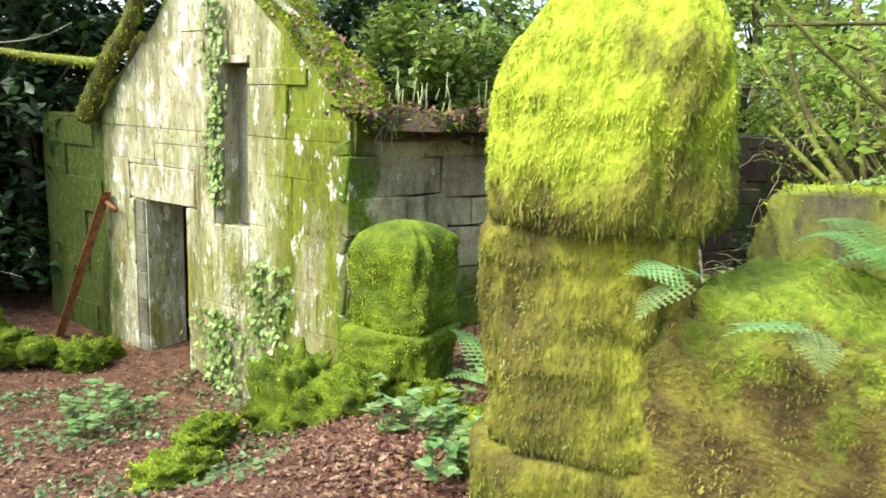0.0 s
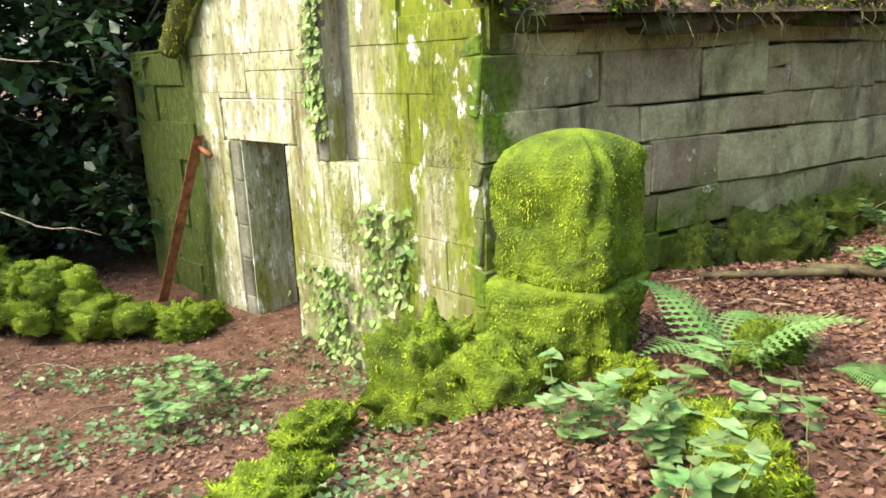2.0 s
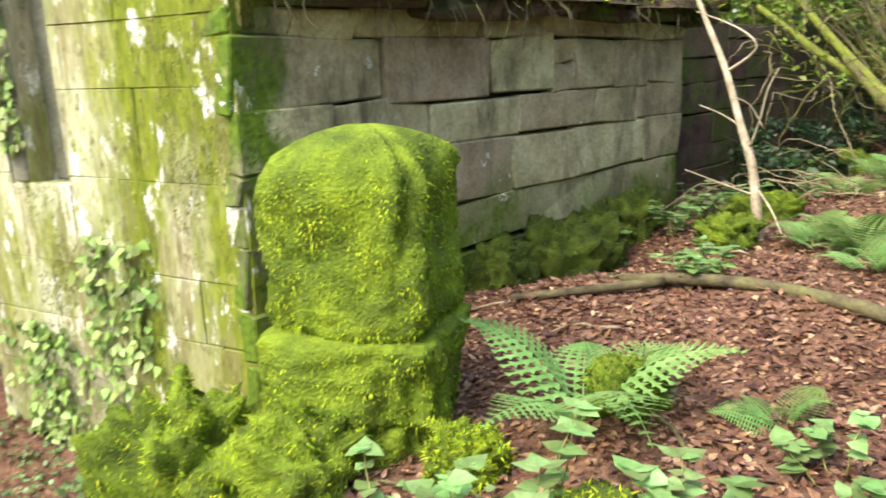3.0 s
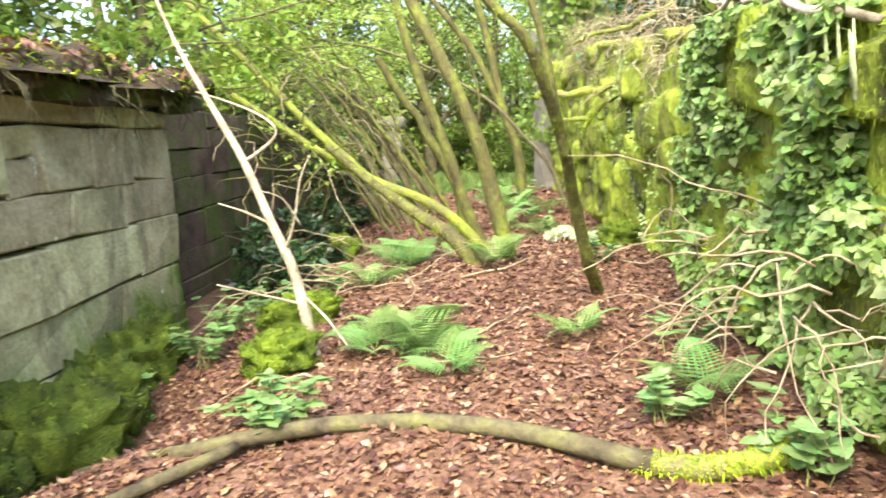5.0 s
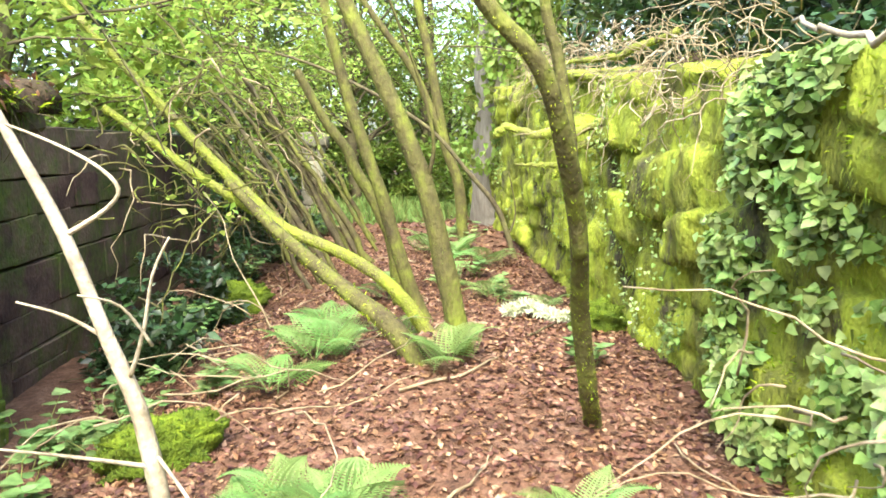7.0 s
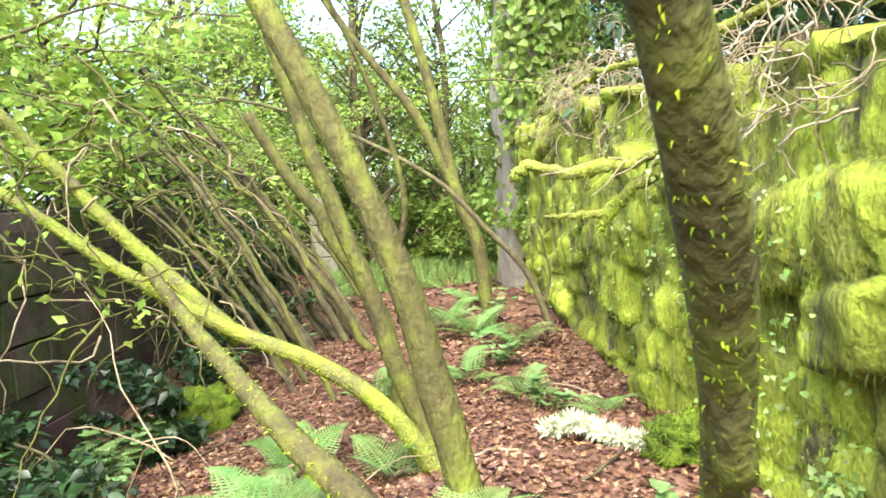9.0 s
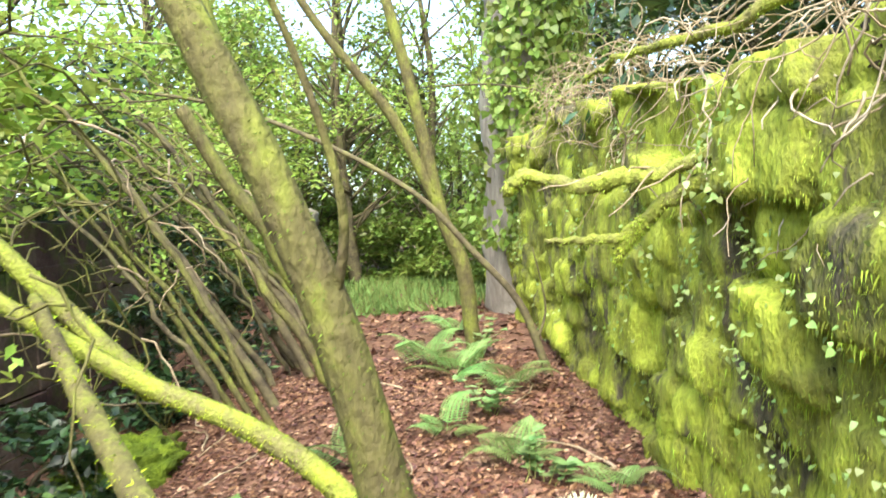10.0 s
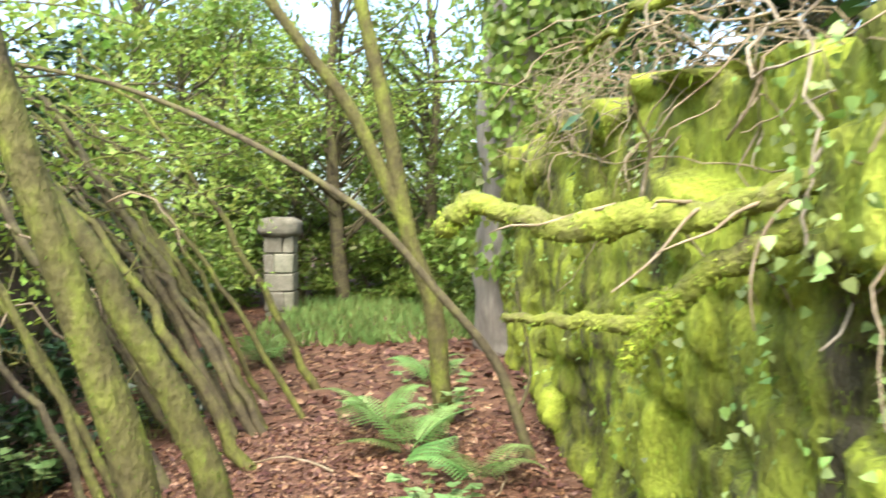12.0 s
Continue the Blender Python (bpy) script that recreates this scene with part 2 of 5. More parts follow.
def swarm(name, tv, tf, pos, mats, material, parent=None, label=""):
    """One mesh of many copies of a small template: tv (k,3), tf list of equal-length faces, pos (n,3), mats (n,3,3)."""
    tv, tf = np.asarray(tv, float), np.asarray(tf, int)
    n, k = len(pos), len(tv)
    v = (np.einsum("nij,kj->nki", mats, tv) + np.asarray(pos)[:, None, :]).reshape(-1, 3)
    f = (tf[None, :, :] + (np.arange(n) * k)[:, None, None]).reshape(-1, tf.shape[1])
    me = bpy.data.meshes.new(name)
    me.vertices.add(len(v))
    me.vertices.foreach_set("co", v.astype(np.float32).ravel())
    me.loops.add(f.size)
    me.loops.foreach_set("vertex_index", f.astype(np.int32).ravel())
    me.polygons.add(len(f))
    me.polygons.foreach_set("loop_start", np.arange(0, f.size, f.shape[1], dtype=np.int32))
    me.materials.append(material)
    me.update(calc_edges=True)
    ob = new(name, me)
    if parent:
        ob.parent = parent
        ob["kind"] = "stuff"
    if label:
        ob["label"] = label
    return ob


def frames_from(normals, sizes, spin=None, up=None):
    """Matrices whose z is the normal, scaled; x turns freely or follows up."""
    nrm = np.asarray(normals, float)
    nrm = nrm / (np.linalg.norm(nrm, axis=1, keepdims=True) + 1e-9)
    n = len(nrm)
    ref = rng.normal(size=(n, 3)) if up is None else np.tile(np.asarray(up, float), (n, 1)) + rng.normal(size=(n, 3)) * (spin or 0.0)
    x = ref - (ref * nrm).sum(1, keepdims=True) * nrm
    x /= np.linalg.norm(x, axis=1, keepdims=True) + 1e-9
    y = np.cross(nrm, x)
    return np.stack([x, y, nrm], axis=2) * np.asarray(sizes).reshape(-1, 1, 1)


LEAF_V = [(0, 0, 0), (0.35, 0.27, 0.05), (1, 0, -0.08), (0.35, -0.27, 0.05)]
LEAF_F = [(0, 1, 2), (0, 2, 3)]
IVY_V = [(0, 0, 0), (0.05, 0.42, 0.04), (0.42, 0.38, -0.02), (1, 0, -0.06), (0.42, -0.38, -0.02), (0.05, -0.42, 0.04)]
IVY_F = [(0, 1, 2), (0, 2, 3), (0, 3, 4), (0, 4, 5)]
BLADE_V = [(0, 0.12, 0), (0, -0.12, 0), (0.55, 0.08, 0.22), (0.55, -0.08, 0.22), (1, 0, 0.2)]
STRAND_V = [(0, 0.05, 0), (0, -0.05, 0), (0.55, 0.035, 0.10), (0.55, -0.035, 0.10), (1, 0, 0.06)]
BLADE_F = [(0, 1, 3), (0, 3, 2), (2, 3, 4)]


def tufts(name, pts, nrms, size, material, parent=None, droop=1.0, label="", shape=BLADE_V):
    """Short hanging moss strands on a surface."""
    n = len(pts)
    d = np.asarray(nrms) * 0.6 + np.array([0, 0, -droop]) + rng.normal(size=(n, 3)) * 0.35
    x = d / np.linalg.norm(d, axis=1, keepdims=True)
    z = np.asarray(nrms) + rng.normal(size=(n, 3)) * 0.2
    z = z - (z * x).sum(1, keepdims=True) * x
    z /= np.linalg.norm(z, axis=1, keepdims=True) + 1e-9
    y = np.cross(z, x)
    s = size * rng.uniform(0.5, 1.5, n).reshape(-1, 1, 1)
    return swarm(name, shape, BLADE_F, np.asarray(pts) - np.asarray(nrms) * 0.01, np.stack([x, y, z], axis=2) * s, material, parent, label)


def sample(ob, n, keep=None):
    """n random points on a mesh object with their normals, in the parent's space."""
    me = ob.data
    me.calc_loop_triangles()
    tri = np.array([t.vertices[:] for t in me.loop_triangles])
    co = np.empty(len(me.vertices) * 3)
    me.vertices.foreach_get("co", co)
    co = co.reshape(-1, 3)
    a, b, c = co[tri[:, 0]], co[tri[:, 1]], co[tri[:, 2]]
    cr = np.cross(b - a, c - a)
    area = np.linalg.norm(cr, axis=1)
    if keep is not None:
        area = area * keep((a + b + c) / 3, cr / (area[:, None] + 1e-12))
    i = rng.choice(len(tri), n, p=area / area.sum())
    u, v = rng.random(n), rng.random(n)
    w = u + v > 1
    u[w], v[w] = 1 - u[w], 1 - v[w]
    p = a[i] + (b[i] - a[i]) * u[:, None] + (c[i] - a[i]) * v[:, None]
    return p, cr[i] / (np.linalg.norm(cr[i], axis=1, keepdims=True) + 1e-12)


def curve_points(pts, steps=6, wobble=0.0):
    """A smooth line through the points."""
    p = np.array([pts[0], *pts, pts[-1]], float)
    out = []
    for i in range(1, len(p) - 2):
        for s in np.linspace(0, 1, steps, endpoint=False):
            a, b, c, d = p[i - 1], p[i], p[i + 1], p[i + 2]
            out.append(0.5 * (2 * b + (c - a) * s + (2 * a - 5 * b + 4 * c - d) * s * s + (3 * b - a - 3 * c + d) * s ** 3))
    out.append(p[-2])
    out = np.array(out)
    if wobble:
        out[1:-1] += rng.normal(size=(len(out) - 2, 3)) * wobble
    return out


def tube_data(pts, r0, r1, seg=8, lump=0.15):
    pts = np.asarray(pts)
    n = len(pts)
    verts, faces = [], []
    for i, p in enumerate(pts):
        d = pts[min(i + 1, n - 1)] - pts[max(i - 1, 0)]
        d = d / (np.linalg.norm(d) + 1e-9)
        a = np.cross(d, (0.3, 0.9, 0.2) if abs(d[1]) < 0.85 else (1, 0, 0.1))
        a /= np.linalg.norm(a)
        b = np.cross(d, a)
        r = r0 + (r1 - r0) * i / (n - 1)
        for k in range(seg):
            th = 2 * math.pi * k / seg
            q = r * (1 + lump * (noise.noise(Vector(p * 4 + np.array([math.cos(th), math.sin(th), 0]) * 0.8))))
            verts.append(p + (a * math.cos(th) + b * math.sin(th)) * q)
    for i in range(n - 1):
        for k in range(seg):
            k2 = (k + 1) % seg
            faces.append((i * seg + k, i * seg + k2, (i + 1) * seg + k2, (i + 1) * seg + k))
    faces.append(tuple(range(seg))[::-1])
    faces.append(tuple(range((n - 1) * seg, n * seg)))
    return verts, faces


def tube(name, pts, r0, r1, material, parent=None, label="", seg=8, steps=6, wobble=0.0, lump=0.15):
    v, f = tube_data(curve_points(pts, steps, wobble), r0, r1, seg, lump)
    return link_mesh(name, v, f, material, parent, label, smooth=True)


def tubes(name, lines, material, parent=None, label="", seg=5):
    """Many thin twigs in one mesh; lines: (points, r0, r1)."""
    vs, fs = [], []
    for pts, a, b in lines:
        v, f = tube_data(pts, a, b, seg, 0.1)
        o = len(vs)
        vs += v
        fs += [tuple(i + o for i in q) for q in f]
    return tagged(link_mesh(name, vs, fs, material, parent, label, smooth=True), kind="stuff")


def wander(start, way, length, bend=0.35, steps=9, drop=0.0):
    p, d = np.array(start, float), np.array(way, float)
    out = [p.copy()]
    for _ in range(steps):
        d = d / np.linalg.norm(d) + rng.normal(size=3) * bend + np.array([0, 0, -drop])
        p = p + d / np.linalg.norm(d) * length / steps
        out.append(p.copy())
    return np.array(out)


def box_data(w, d, h, ch=0.02, jit=0.0):
    """A chamfered box, 44 triangles, base centre at the origin."""
    v, idx = [], {}
    for sx in (-1, 1):
        for sy in (-1, 1):
            for sz in (-1, 1):
                j = rng.normal(size=3) * jit
                for ax in range(3):
                    p = np.array([sx * w / 2, sy * d / 2, sz * h / 2 + h / 2]) + j
                    for o in range(3):
                        if o != ax:
                            p[o] -= (sx, sy, sz)[o] * ch
                    idx[sx, sy, sz, ax] = len(v)
                    v.append(p)
    f = []
    for ax in range(3):
        o1, o2 = [o for o in range(3) if o != ax]
        for s in (-1, 1):
            q = []
            for s1, s2 in ((-1, -1), (1, -1), (1, 1), (-1, 1)):
                k = [0, 0, 0]
                k[ax], k[o1], k[o2] = s, s1, s2
                q.append(idx[(*k, ax)])
            flip = (s > 0) == (ax == 1)
            f.append(tuple(q[::-1] if flip else q))
    for ax in range(3):
        o1, o2 = [o for o in range(3) if o != ax]
        for s1 in (-1, 1):
            for s2 in (-1, 1):
                q = []
                for s, face in ((-1, o1), (1, o1), (1, o2), (-1, o2)):
                    k = [0, 0, 0]
                    k[ax], k[o1], k[o2] = s, s1, s2
                    q.append(idx[(*k, face)])
                f.append(tuple(q))
    for sx in (-1, 1):
        for sy in (-1, 1):
            for sz in (-1, 1):
                f.append((idx[sx, sy, sz, 0], idx[sx, sy, sz, 1], idx[sx, sy, sz, 2]))
    return v, f


def fix_normals(ob):
    bm = bmesh.new()
    bm.from_mesh(ob.data)
    bmesh.ops.recalc_face_normals(bm, faces=bm.faces)
    bm.to_mesh(ob.data)
    bm.free()
    return ob


def plain_box(name, x0, x1, y0, y1, z0, z1, material, parent=None, ch=0.01, label=""):
    v, f = box_data(x1 - x0, y1 - y0, z1 - z0, ch)
    return fix_normals(link_mesh(name, [(p[0] + (x0 + x1) / 2, p[1] + (y0 + y1) / 2, p[2] + z0) for p in v], f, material, parent, label))


def ball_data(rx, ry, rz, rough=0.2, freq=2.0, rows=14, cols=20, square=1.0):
    """A lumpy boulder: a rounded, noise-worn ball with its middle at the origin."""
    v, f = [], []
    off = Vector(rng.uniform(-50, 50, 3))
    for i in range(rows + 1):
        ph = math.pi * i / rows
        for k in range(cols):
            th = 2 * math.pi * k / cols
            d = np.array([math.sin(ph) * math.cos(th), math.sin(ph) * math.sin(th), math.cos(ph)])
            d = np.sign(d) * np.abs(d) ** square
            s = 1 + rough * noise.fractal(Vector(d) * freq + off, 0.9, 2.0, 4)
            v.append((d[0] * rx * s, d[1] * ry * s, d[2] * rz * s))
    for i in range(rows):
        for k in range(cols):
            k2 = (k + 1) % cols
            f.append((i * cols + k, (i + 1) * cols + k, (i + 1) * cols + k2, i * cols + k2))
    return v, f


# ---- ground ----
LEVELS = [(1, -.6, 1.15), (0, -.2, .95), (-1, .4, .72), (-1.5, 1, .68), (-2.3, 1.6, .6), (-2.4, 3, .62), (-2.4, 5, .68), (-2.3, 7.9, .88), (-1.85, 7.8, .9), (-1.05, 7.6, .86), (-2.5, 9.3, .62), (-1.0, 8.8, .85), (-2, 12, .86),
          (-1, 7, .72), (-1, 10, .75), (-.8, 15, .86), (-3.5, 4.7, .58), (-4.6, 5.5, .2), (-4.6, 8, .36), (-4.9, 11, .3), (-4.9, 15, .5), (-3.4, 6.2, .64),
          (-3.1, 2.3, .42), (-3.9, 1.2, .1), (-4.8, 1.6, -.15), (-6.2, 2, -.62), (-7.5, 1.8, -.5)]
FAR = [(-9, 1, -.55), (-12, 0, -.6), (-6, -2, -.25), (-3, -2, .4), (-14, -8, -.5), (-4, 20, .75), (1, 25, .9), (-12, 25, .8), (6, -8, 1.1), (9, 10, 1.3), (-2, 34, 1.0)]
LV = np.array(LEVELS + FAR)


def ground_at(x, y):
    d = (LV[:, 0] - x) ** 2 + (LV[:, 1] - y) ** 2 + 0.12
    w = d ** -1.6
    return float((w * LV[:, 2]).sum() / w.sum()) + 0.03 * noise.noise(Vector((x * 1.3, y * 1.3, 0))) + 0.012 * noise.noise(Vector((x * 6, y * 6, 3)))


def axis_lines(a, b, step):
    core = np.arange(a, b + 1e-6, step)
    k = np.array([1.5, 4, 10, 25, 70, 200, 600, 2000])
    return np.concatenate([(a - k)[::-1], core, b + k])


gx, gy = axis_lines(-13, 4, 0.14), axis_lines(-4, 24, 0.14)
gv = [(x, y, ground_at(x, y)) for y in gy for x in gx]
nx = len(gx)
gf = [(j * nx + i, j * nx + i + 1, (j + 1) * nx + i + 1, (j + 1) * nx + i) for j in range(len(gy) - 1) for i in range(nx - 1)]
ground = tagged(link_mesh("ground", gv, gf, M_soil, smooth=True), "woodland floor of brown soil under fallen leaves", "ground", kind="structure")


def litter(name, n, x0, x1, y0, y1, size):
    x, y = rng.uniform(x0, x1, n), rng.uniform(y0, y1, n)
    p = np.array([(a, b, ground_at(a, b) + rng.uniform(0.004, 0.02)) for a, b in zip(x, y)])
    nr = np.array([0, 0, 1.0]) + rng.normal(size=(n, 3)) * 0.35
    ob = swarm(name, LEAF_V, LEAF_F, p, frames_from(nr, size * rng.uniform(0.5, 1.4, n)), M_litter)
    return tagged(ob, "curled brown dead leaves scattered over the woodland floor", "leaf litter", kind="stuff")


litter("leaf_litter", 66000, -4.7, -0.7, 1.2, 13, 0.046)
litter("leaf_litter", 20000, -4.9, 1.0, -1.5, 2.0, 0.042)
litter("leaf_litter", 14000, -12, -4.7, -3, 2.4, 0.04)
litter("leaf_litter", 7000, -5, 0, 13, 23, 0.1)


# ---- hut ----
def courses(parent, length, z_low, z_high, top_at, holes, place, depth, material, heights=(0.26, 0.42), widths=(0.35, 0.95), gap=0.012, name="stone", jit=0.012, chamfer=0.012, uneven=0.012):
    """Lays irregular blocks in courses over a wall face; place(u, z) gives a point, top_at(u) the wall's top, holes are (u0, u1, z0, z1)."""
    z = z_low
    while z < z_high - 0.05:
        h = rng.uniform(*heights)
        u = -rng.uniform(0, 0.2)
        while u < length:
            w = rng.uniform(*widths)
            u0, u1 = max(u, 0.0), min(u + w, length)
            u += w
            h1 = h
            if rng.random() < 0.1:
                h1 = h * 0.55
            for zz, hh in ((z, h1),) if h1 == h else ((z, h1), (z + h1, h - h1)):
                spans = [(u0, u1)]
                extra = []
                for a, b, c, d in holes:
                    if zz + hh > c + 0.02 and zz < d - 0.02:
                        cut = []
                        for s0, s1 in spans:
                            if s1 <= a or s0 >= b:
                                cut.append((s0, s1))
                            else:
                                for e0, e1 in ((zz, min(c, zz + hh)), (max(d, zz), zz + hh)):
                                    if e1 - e0 > 0.02:
                                        extra.append((max(s0, a), min(s1, b), e0, e1 - e0))
                                if s0 < a:
                                    cut.append((s0, a))
                                if s1 > b:
                                    cut.append((b, s1))
                        spans = cut
                for s0, s1, za, ha in [(s0, s1, zz, hh) for s0, s1 in spans] + extra:
                    t = min(top_at(s0), top_at(s1)) - 0.02
                    hz = min(ha, t - za)
                    if s1 - s0 < 0.03 or hz < 0.02:
                        continue
                    gp = gap * (3.0 if rng.random() < 0.25 else 0.6)
                    v, f = box_data(s1 - s0 - gap * 0.6, depth, hz - gp, chamfer, jit)
                    out = rng.normal() * uneven
                    ob = fix_normals(link_mesh(name, v, f, material, parent))
                    ob.matrix_local = place((s0 + s1) / 2, za + gap / 2, out)
        z += h


PHI = radians(15)
CORNER = Vector((-4.83, 2.77, 0))
ALONG, OUT = Vector((-math.cos(PHI), -math.sin(PHI), 0)), Vector((math.sin(PHI), -math.cos(PHI), 0))


def front_place(u, z, out):
    p = CORNER + ALONG * u + OUT * (out - 0.11)
    return Matrix.LocRotScale((p.x, p.y, z), Euler((0, 0, PHI)), None)


def gable(u):
    return 2.45 + 0.8 * (min(u, 4.3 - u) if u < 4.3 else 0) - (0.1 if u > 4.3 else 0)


DOOR, SLIT = (2.54, 3.41, -0.8, 1.40), (1.44, 1.86, 1.28, 2.95)
hut_front = tagged(thing("wall_front"), "pale limewashed granite gable wall, streaked with green moss, painted shade at its far end", "wall", kind="structure")


def front_slab(u0, u1, z0, z1, name="wall_core"):
    """A piece of the wall's rubble core, its top following the gable."""
    us = np.linspace(u0, u1, max(2, int((u1 - u0) / 0.4) + 1))
    v, f = [], []
    for u in us:
        t = min(z1, gable(u) - 0.01)
        for o in (-0.012, -0.5):
            p = CORNER + ALONG * u + OUT * o
            v += [(p.x, p.y, z0), (p.x, p.y, max(t, z0 + 0.02))]
    for i in range(len(us) - 1):
        a, b = i * 4, i * 4 + 4
        f += [(a, b, b + 1, a + 1), (a + 2, a + 3, b + 3, b + 2), (a + 1, b + 1, b + 3, a + 3), (a, a + 2, b + 2, b)]
    f += [(0, 1, 3, 2), (len(v) - 4, len(v) - 2, len(v) - 1, len(v) - 3)]
    return fix_normals(link_mesh(name, v, f, M_front, hut_front))


front_slab(0.12, 1.44, -1.2, 9)
front_slab(1.44, 1.86, -1.2, 1.28)
front_slab(1.44, 1.86, 2.95, 9)
front_slab(1.86, 2.15, -1.2, 9)
front_slab(2.15, 2.54, -1.2, 9)
front_slab(2.54, 3.41, 1.40, 9)
front_slab(3.41, 4.3, -1.2, 9)
front_slab(4.3, 5.9, -1.2, 9)
front_slab(2.54, 3.41, -1.2, -0.56, "sill")


def front_box(name, u0, u1, o0, o1, z0, z1, material, parent=hut_front, ch=0.015, label=""):
    v, f = box_data(abs(u1 - u0), abs(o1 - o0), z1 - z0, ch, 0.004)
    ob = fix_normals(link_mesh(name, v, f, material, parent, label))
    p = CORNER + ALONG * ((u0 + u1) / 2) + OUT * ((o0 + o1) / 2)
    ob.matrix_local = Matrix.LocRotScale((p.x, p.y, z0), Euler((0, 0, PHI)), None)
    return ob


M_jamb = mat("jamb_granite", [(0.10, 0.10, 0.065), (0.19, 0.185, 0.13), (0.29, 0.28, 0.21)], 3, bump=0.5, bscale=40, per="object", island=0.15)
z = -0.58
for h in (0.30, 0.42, 0.36, 0.48, 0.40):
    front_box("jamb_stone", 3.43, 3.62, -0.52, 0.012, z, z + h - 0.012, M_jamb)
    z += h
front_box("lintel", 2.36, 3.70, -0.45, 0.02, 1.405, 1.80, M_front)
z = 1.28
for h in (0.5, 0.62, 0.54):
    front_box("slit_jamb", 1.865, 2.02, -0.42, 0.008, z, z + h - 0.01, M_jamb)
    z += h
front_box("slit_backing", 1.44, 1.86, -0.30, -0.18, 1.28, 2.95, M_jamb)

# wooden door, hanging open inside the doorway
hut_door = tagged(thing("plank_door"), "weathered grey-green plank door standing ajar in the doorway", "door")
for i in range(2):
    u0 = 2.56 + i * 0.155
    ob = front_box("plank", u0, u0 + 0.145, -0.40 + 0.012 * (i % 2), -0.36 + 0.012 * (i % 2), -0.55 - 0.02 * (i % 2), 1.36 - 0.03 * i, M_plank, hut_door, 0.006)
front_box("ledge", 2.56, 2.87, -0.44, -0.41, 0.9, 1.02, M_plank, hut_door, 0.006)
front_box("ledge", 2.56, 2.87, -0.44, -0.41, -0.2, -0.08, M_plank, hut_door, 0.006)

# long side wall
hut_side = tagged(thing("wall_side"), "grey granite side wall of large rough blocks, moss along its foot", "wall", kind="structure")
plain_box("wall_core", -5.33, -4.94, 2.92, 7.88, -0.8, 2.3, M_core, hut_side)
back_wall = tagged(thing("wall_yard"), "dark granite wall set back beyond the hut", "wall", kind="structure")
plain_box("wall_core", -5.7, -5.26, 7.9, 14.6, -0.5, 2.35, M_core, back_wall)
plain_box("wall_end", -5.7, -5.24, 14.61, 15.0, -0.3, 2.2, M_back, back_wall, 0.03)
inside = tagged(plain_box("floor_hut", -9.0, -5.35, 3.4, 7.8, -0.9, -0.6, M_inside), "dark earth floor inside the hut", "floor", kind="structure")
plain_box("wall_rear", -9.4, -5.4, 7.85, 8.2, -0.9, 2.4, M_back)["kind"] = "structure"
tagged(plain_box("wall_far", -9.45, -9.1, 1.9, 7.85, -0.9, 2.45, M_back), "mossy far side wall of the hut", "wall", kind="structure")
tagged(bpy.data.objects["wall_rear"], "dark granite rear wall of the hut", "wall")

# roof: two turf-covered slopes over the gable, with a heavy eave slab
roof = tagged(thing("roof"), "remains of a stone roof edge smothered in moss, turf and dead leaves", "roof", kind="structure")


def slope(u_low, u_high, name, z_low=2.42, z_high=4.12, depth=0.85):
    v, f = [], []
    nu, nw = 34, 16
    for layer, drop in ((0, 0.0), (1, -0.2)):
        for i in range(nu + 1):
            a = i / nu
            u = u_low + (u_high - u_low) * a
            zz = z_low + (z_high - z_low) * a
            for k in range(nw + 1):
                w = 0.02 + depth * k / nw
                base = CORNER + ALONG * u
                p = base - OUT * w
                lump = 0.16 * noise.fractal(Vector((p.x * 2.6, p.y * 2.6, 0)), 0.8, 2, 4) - 0.12 * (k / nw) ** 2 if layer == 0 else 0
                v.append((p.x, p.y, zz + drop + 0.10 * (layer == 0) - 0.06 + lump))
    row = nw + 1
    o = (nu + 1) * row
    for i in range(nu):
        for k in range(nw):
            f.append((i * row + k, i * row + k + 1, (i + 1) * row + k + 1, (i + 1) * row + k))
            f.append((o + i * row + k, o + (i + 1) * row + k, o + (i + 1) * row + k + 1, o + i * row + k + 1))
    for i in range(nu):
        for k in (0, nw):
            f.append((i * row + k, (i + 1) * row + k, o + (i + 1) * row + k, o + i * row + k))
    for k in range(nw):
        for i in (0, nu):
            f.append((i * row + k, i * row + k + 1, o + i * row + k + 1, o + i * row + k))
    return fix_normals(link_mesh(name, v, f, M_roof, roof, smooth=False))


slope_a = slope(-0.04, 2.15, "roof_slope")
slope_b = slope(4.55, 2.15, "roof_slope")
for ob, n in ((slope_a, 7000), (slope_b, 2500)):
    p, q = sample(ob, n, lambda c, m: (m[:, 2] > 0.2) * 1.0)
    tufts("moss_tips", p, q, 0.05, M_cushtuft, roof, 0.2)
p, q = sample(slope_a, 500, lambda c, m: (m[:, 2] > 0.2) * 1.0)
swarm("dead_leaves", LEAF_V, LEAF_F, p + q * 0.03, frames_from(q + rng.normal(size=q.shape) * 0.3, 0.08 * rng.uniform(0.6, 1.3, len(p))), M_litter, roof)
# eave stones along the side wall
y = 2.98
while y < 7.85:
    w = rng.uniform(0.6, 1.1)
    v, f = box_data(0.62, min(w, 7.95 - y) - 0.02, 0.13, 0.03, 0.02)
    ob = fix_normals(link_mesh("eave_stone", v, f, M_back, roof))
    ob.location = (-4.93, y + w / 2, 2.27 + rng.normal() * 0.01)
    y += w
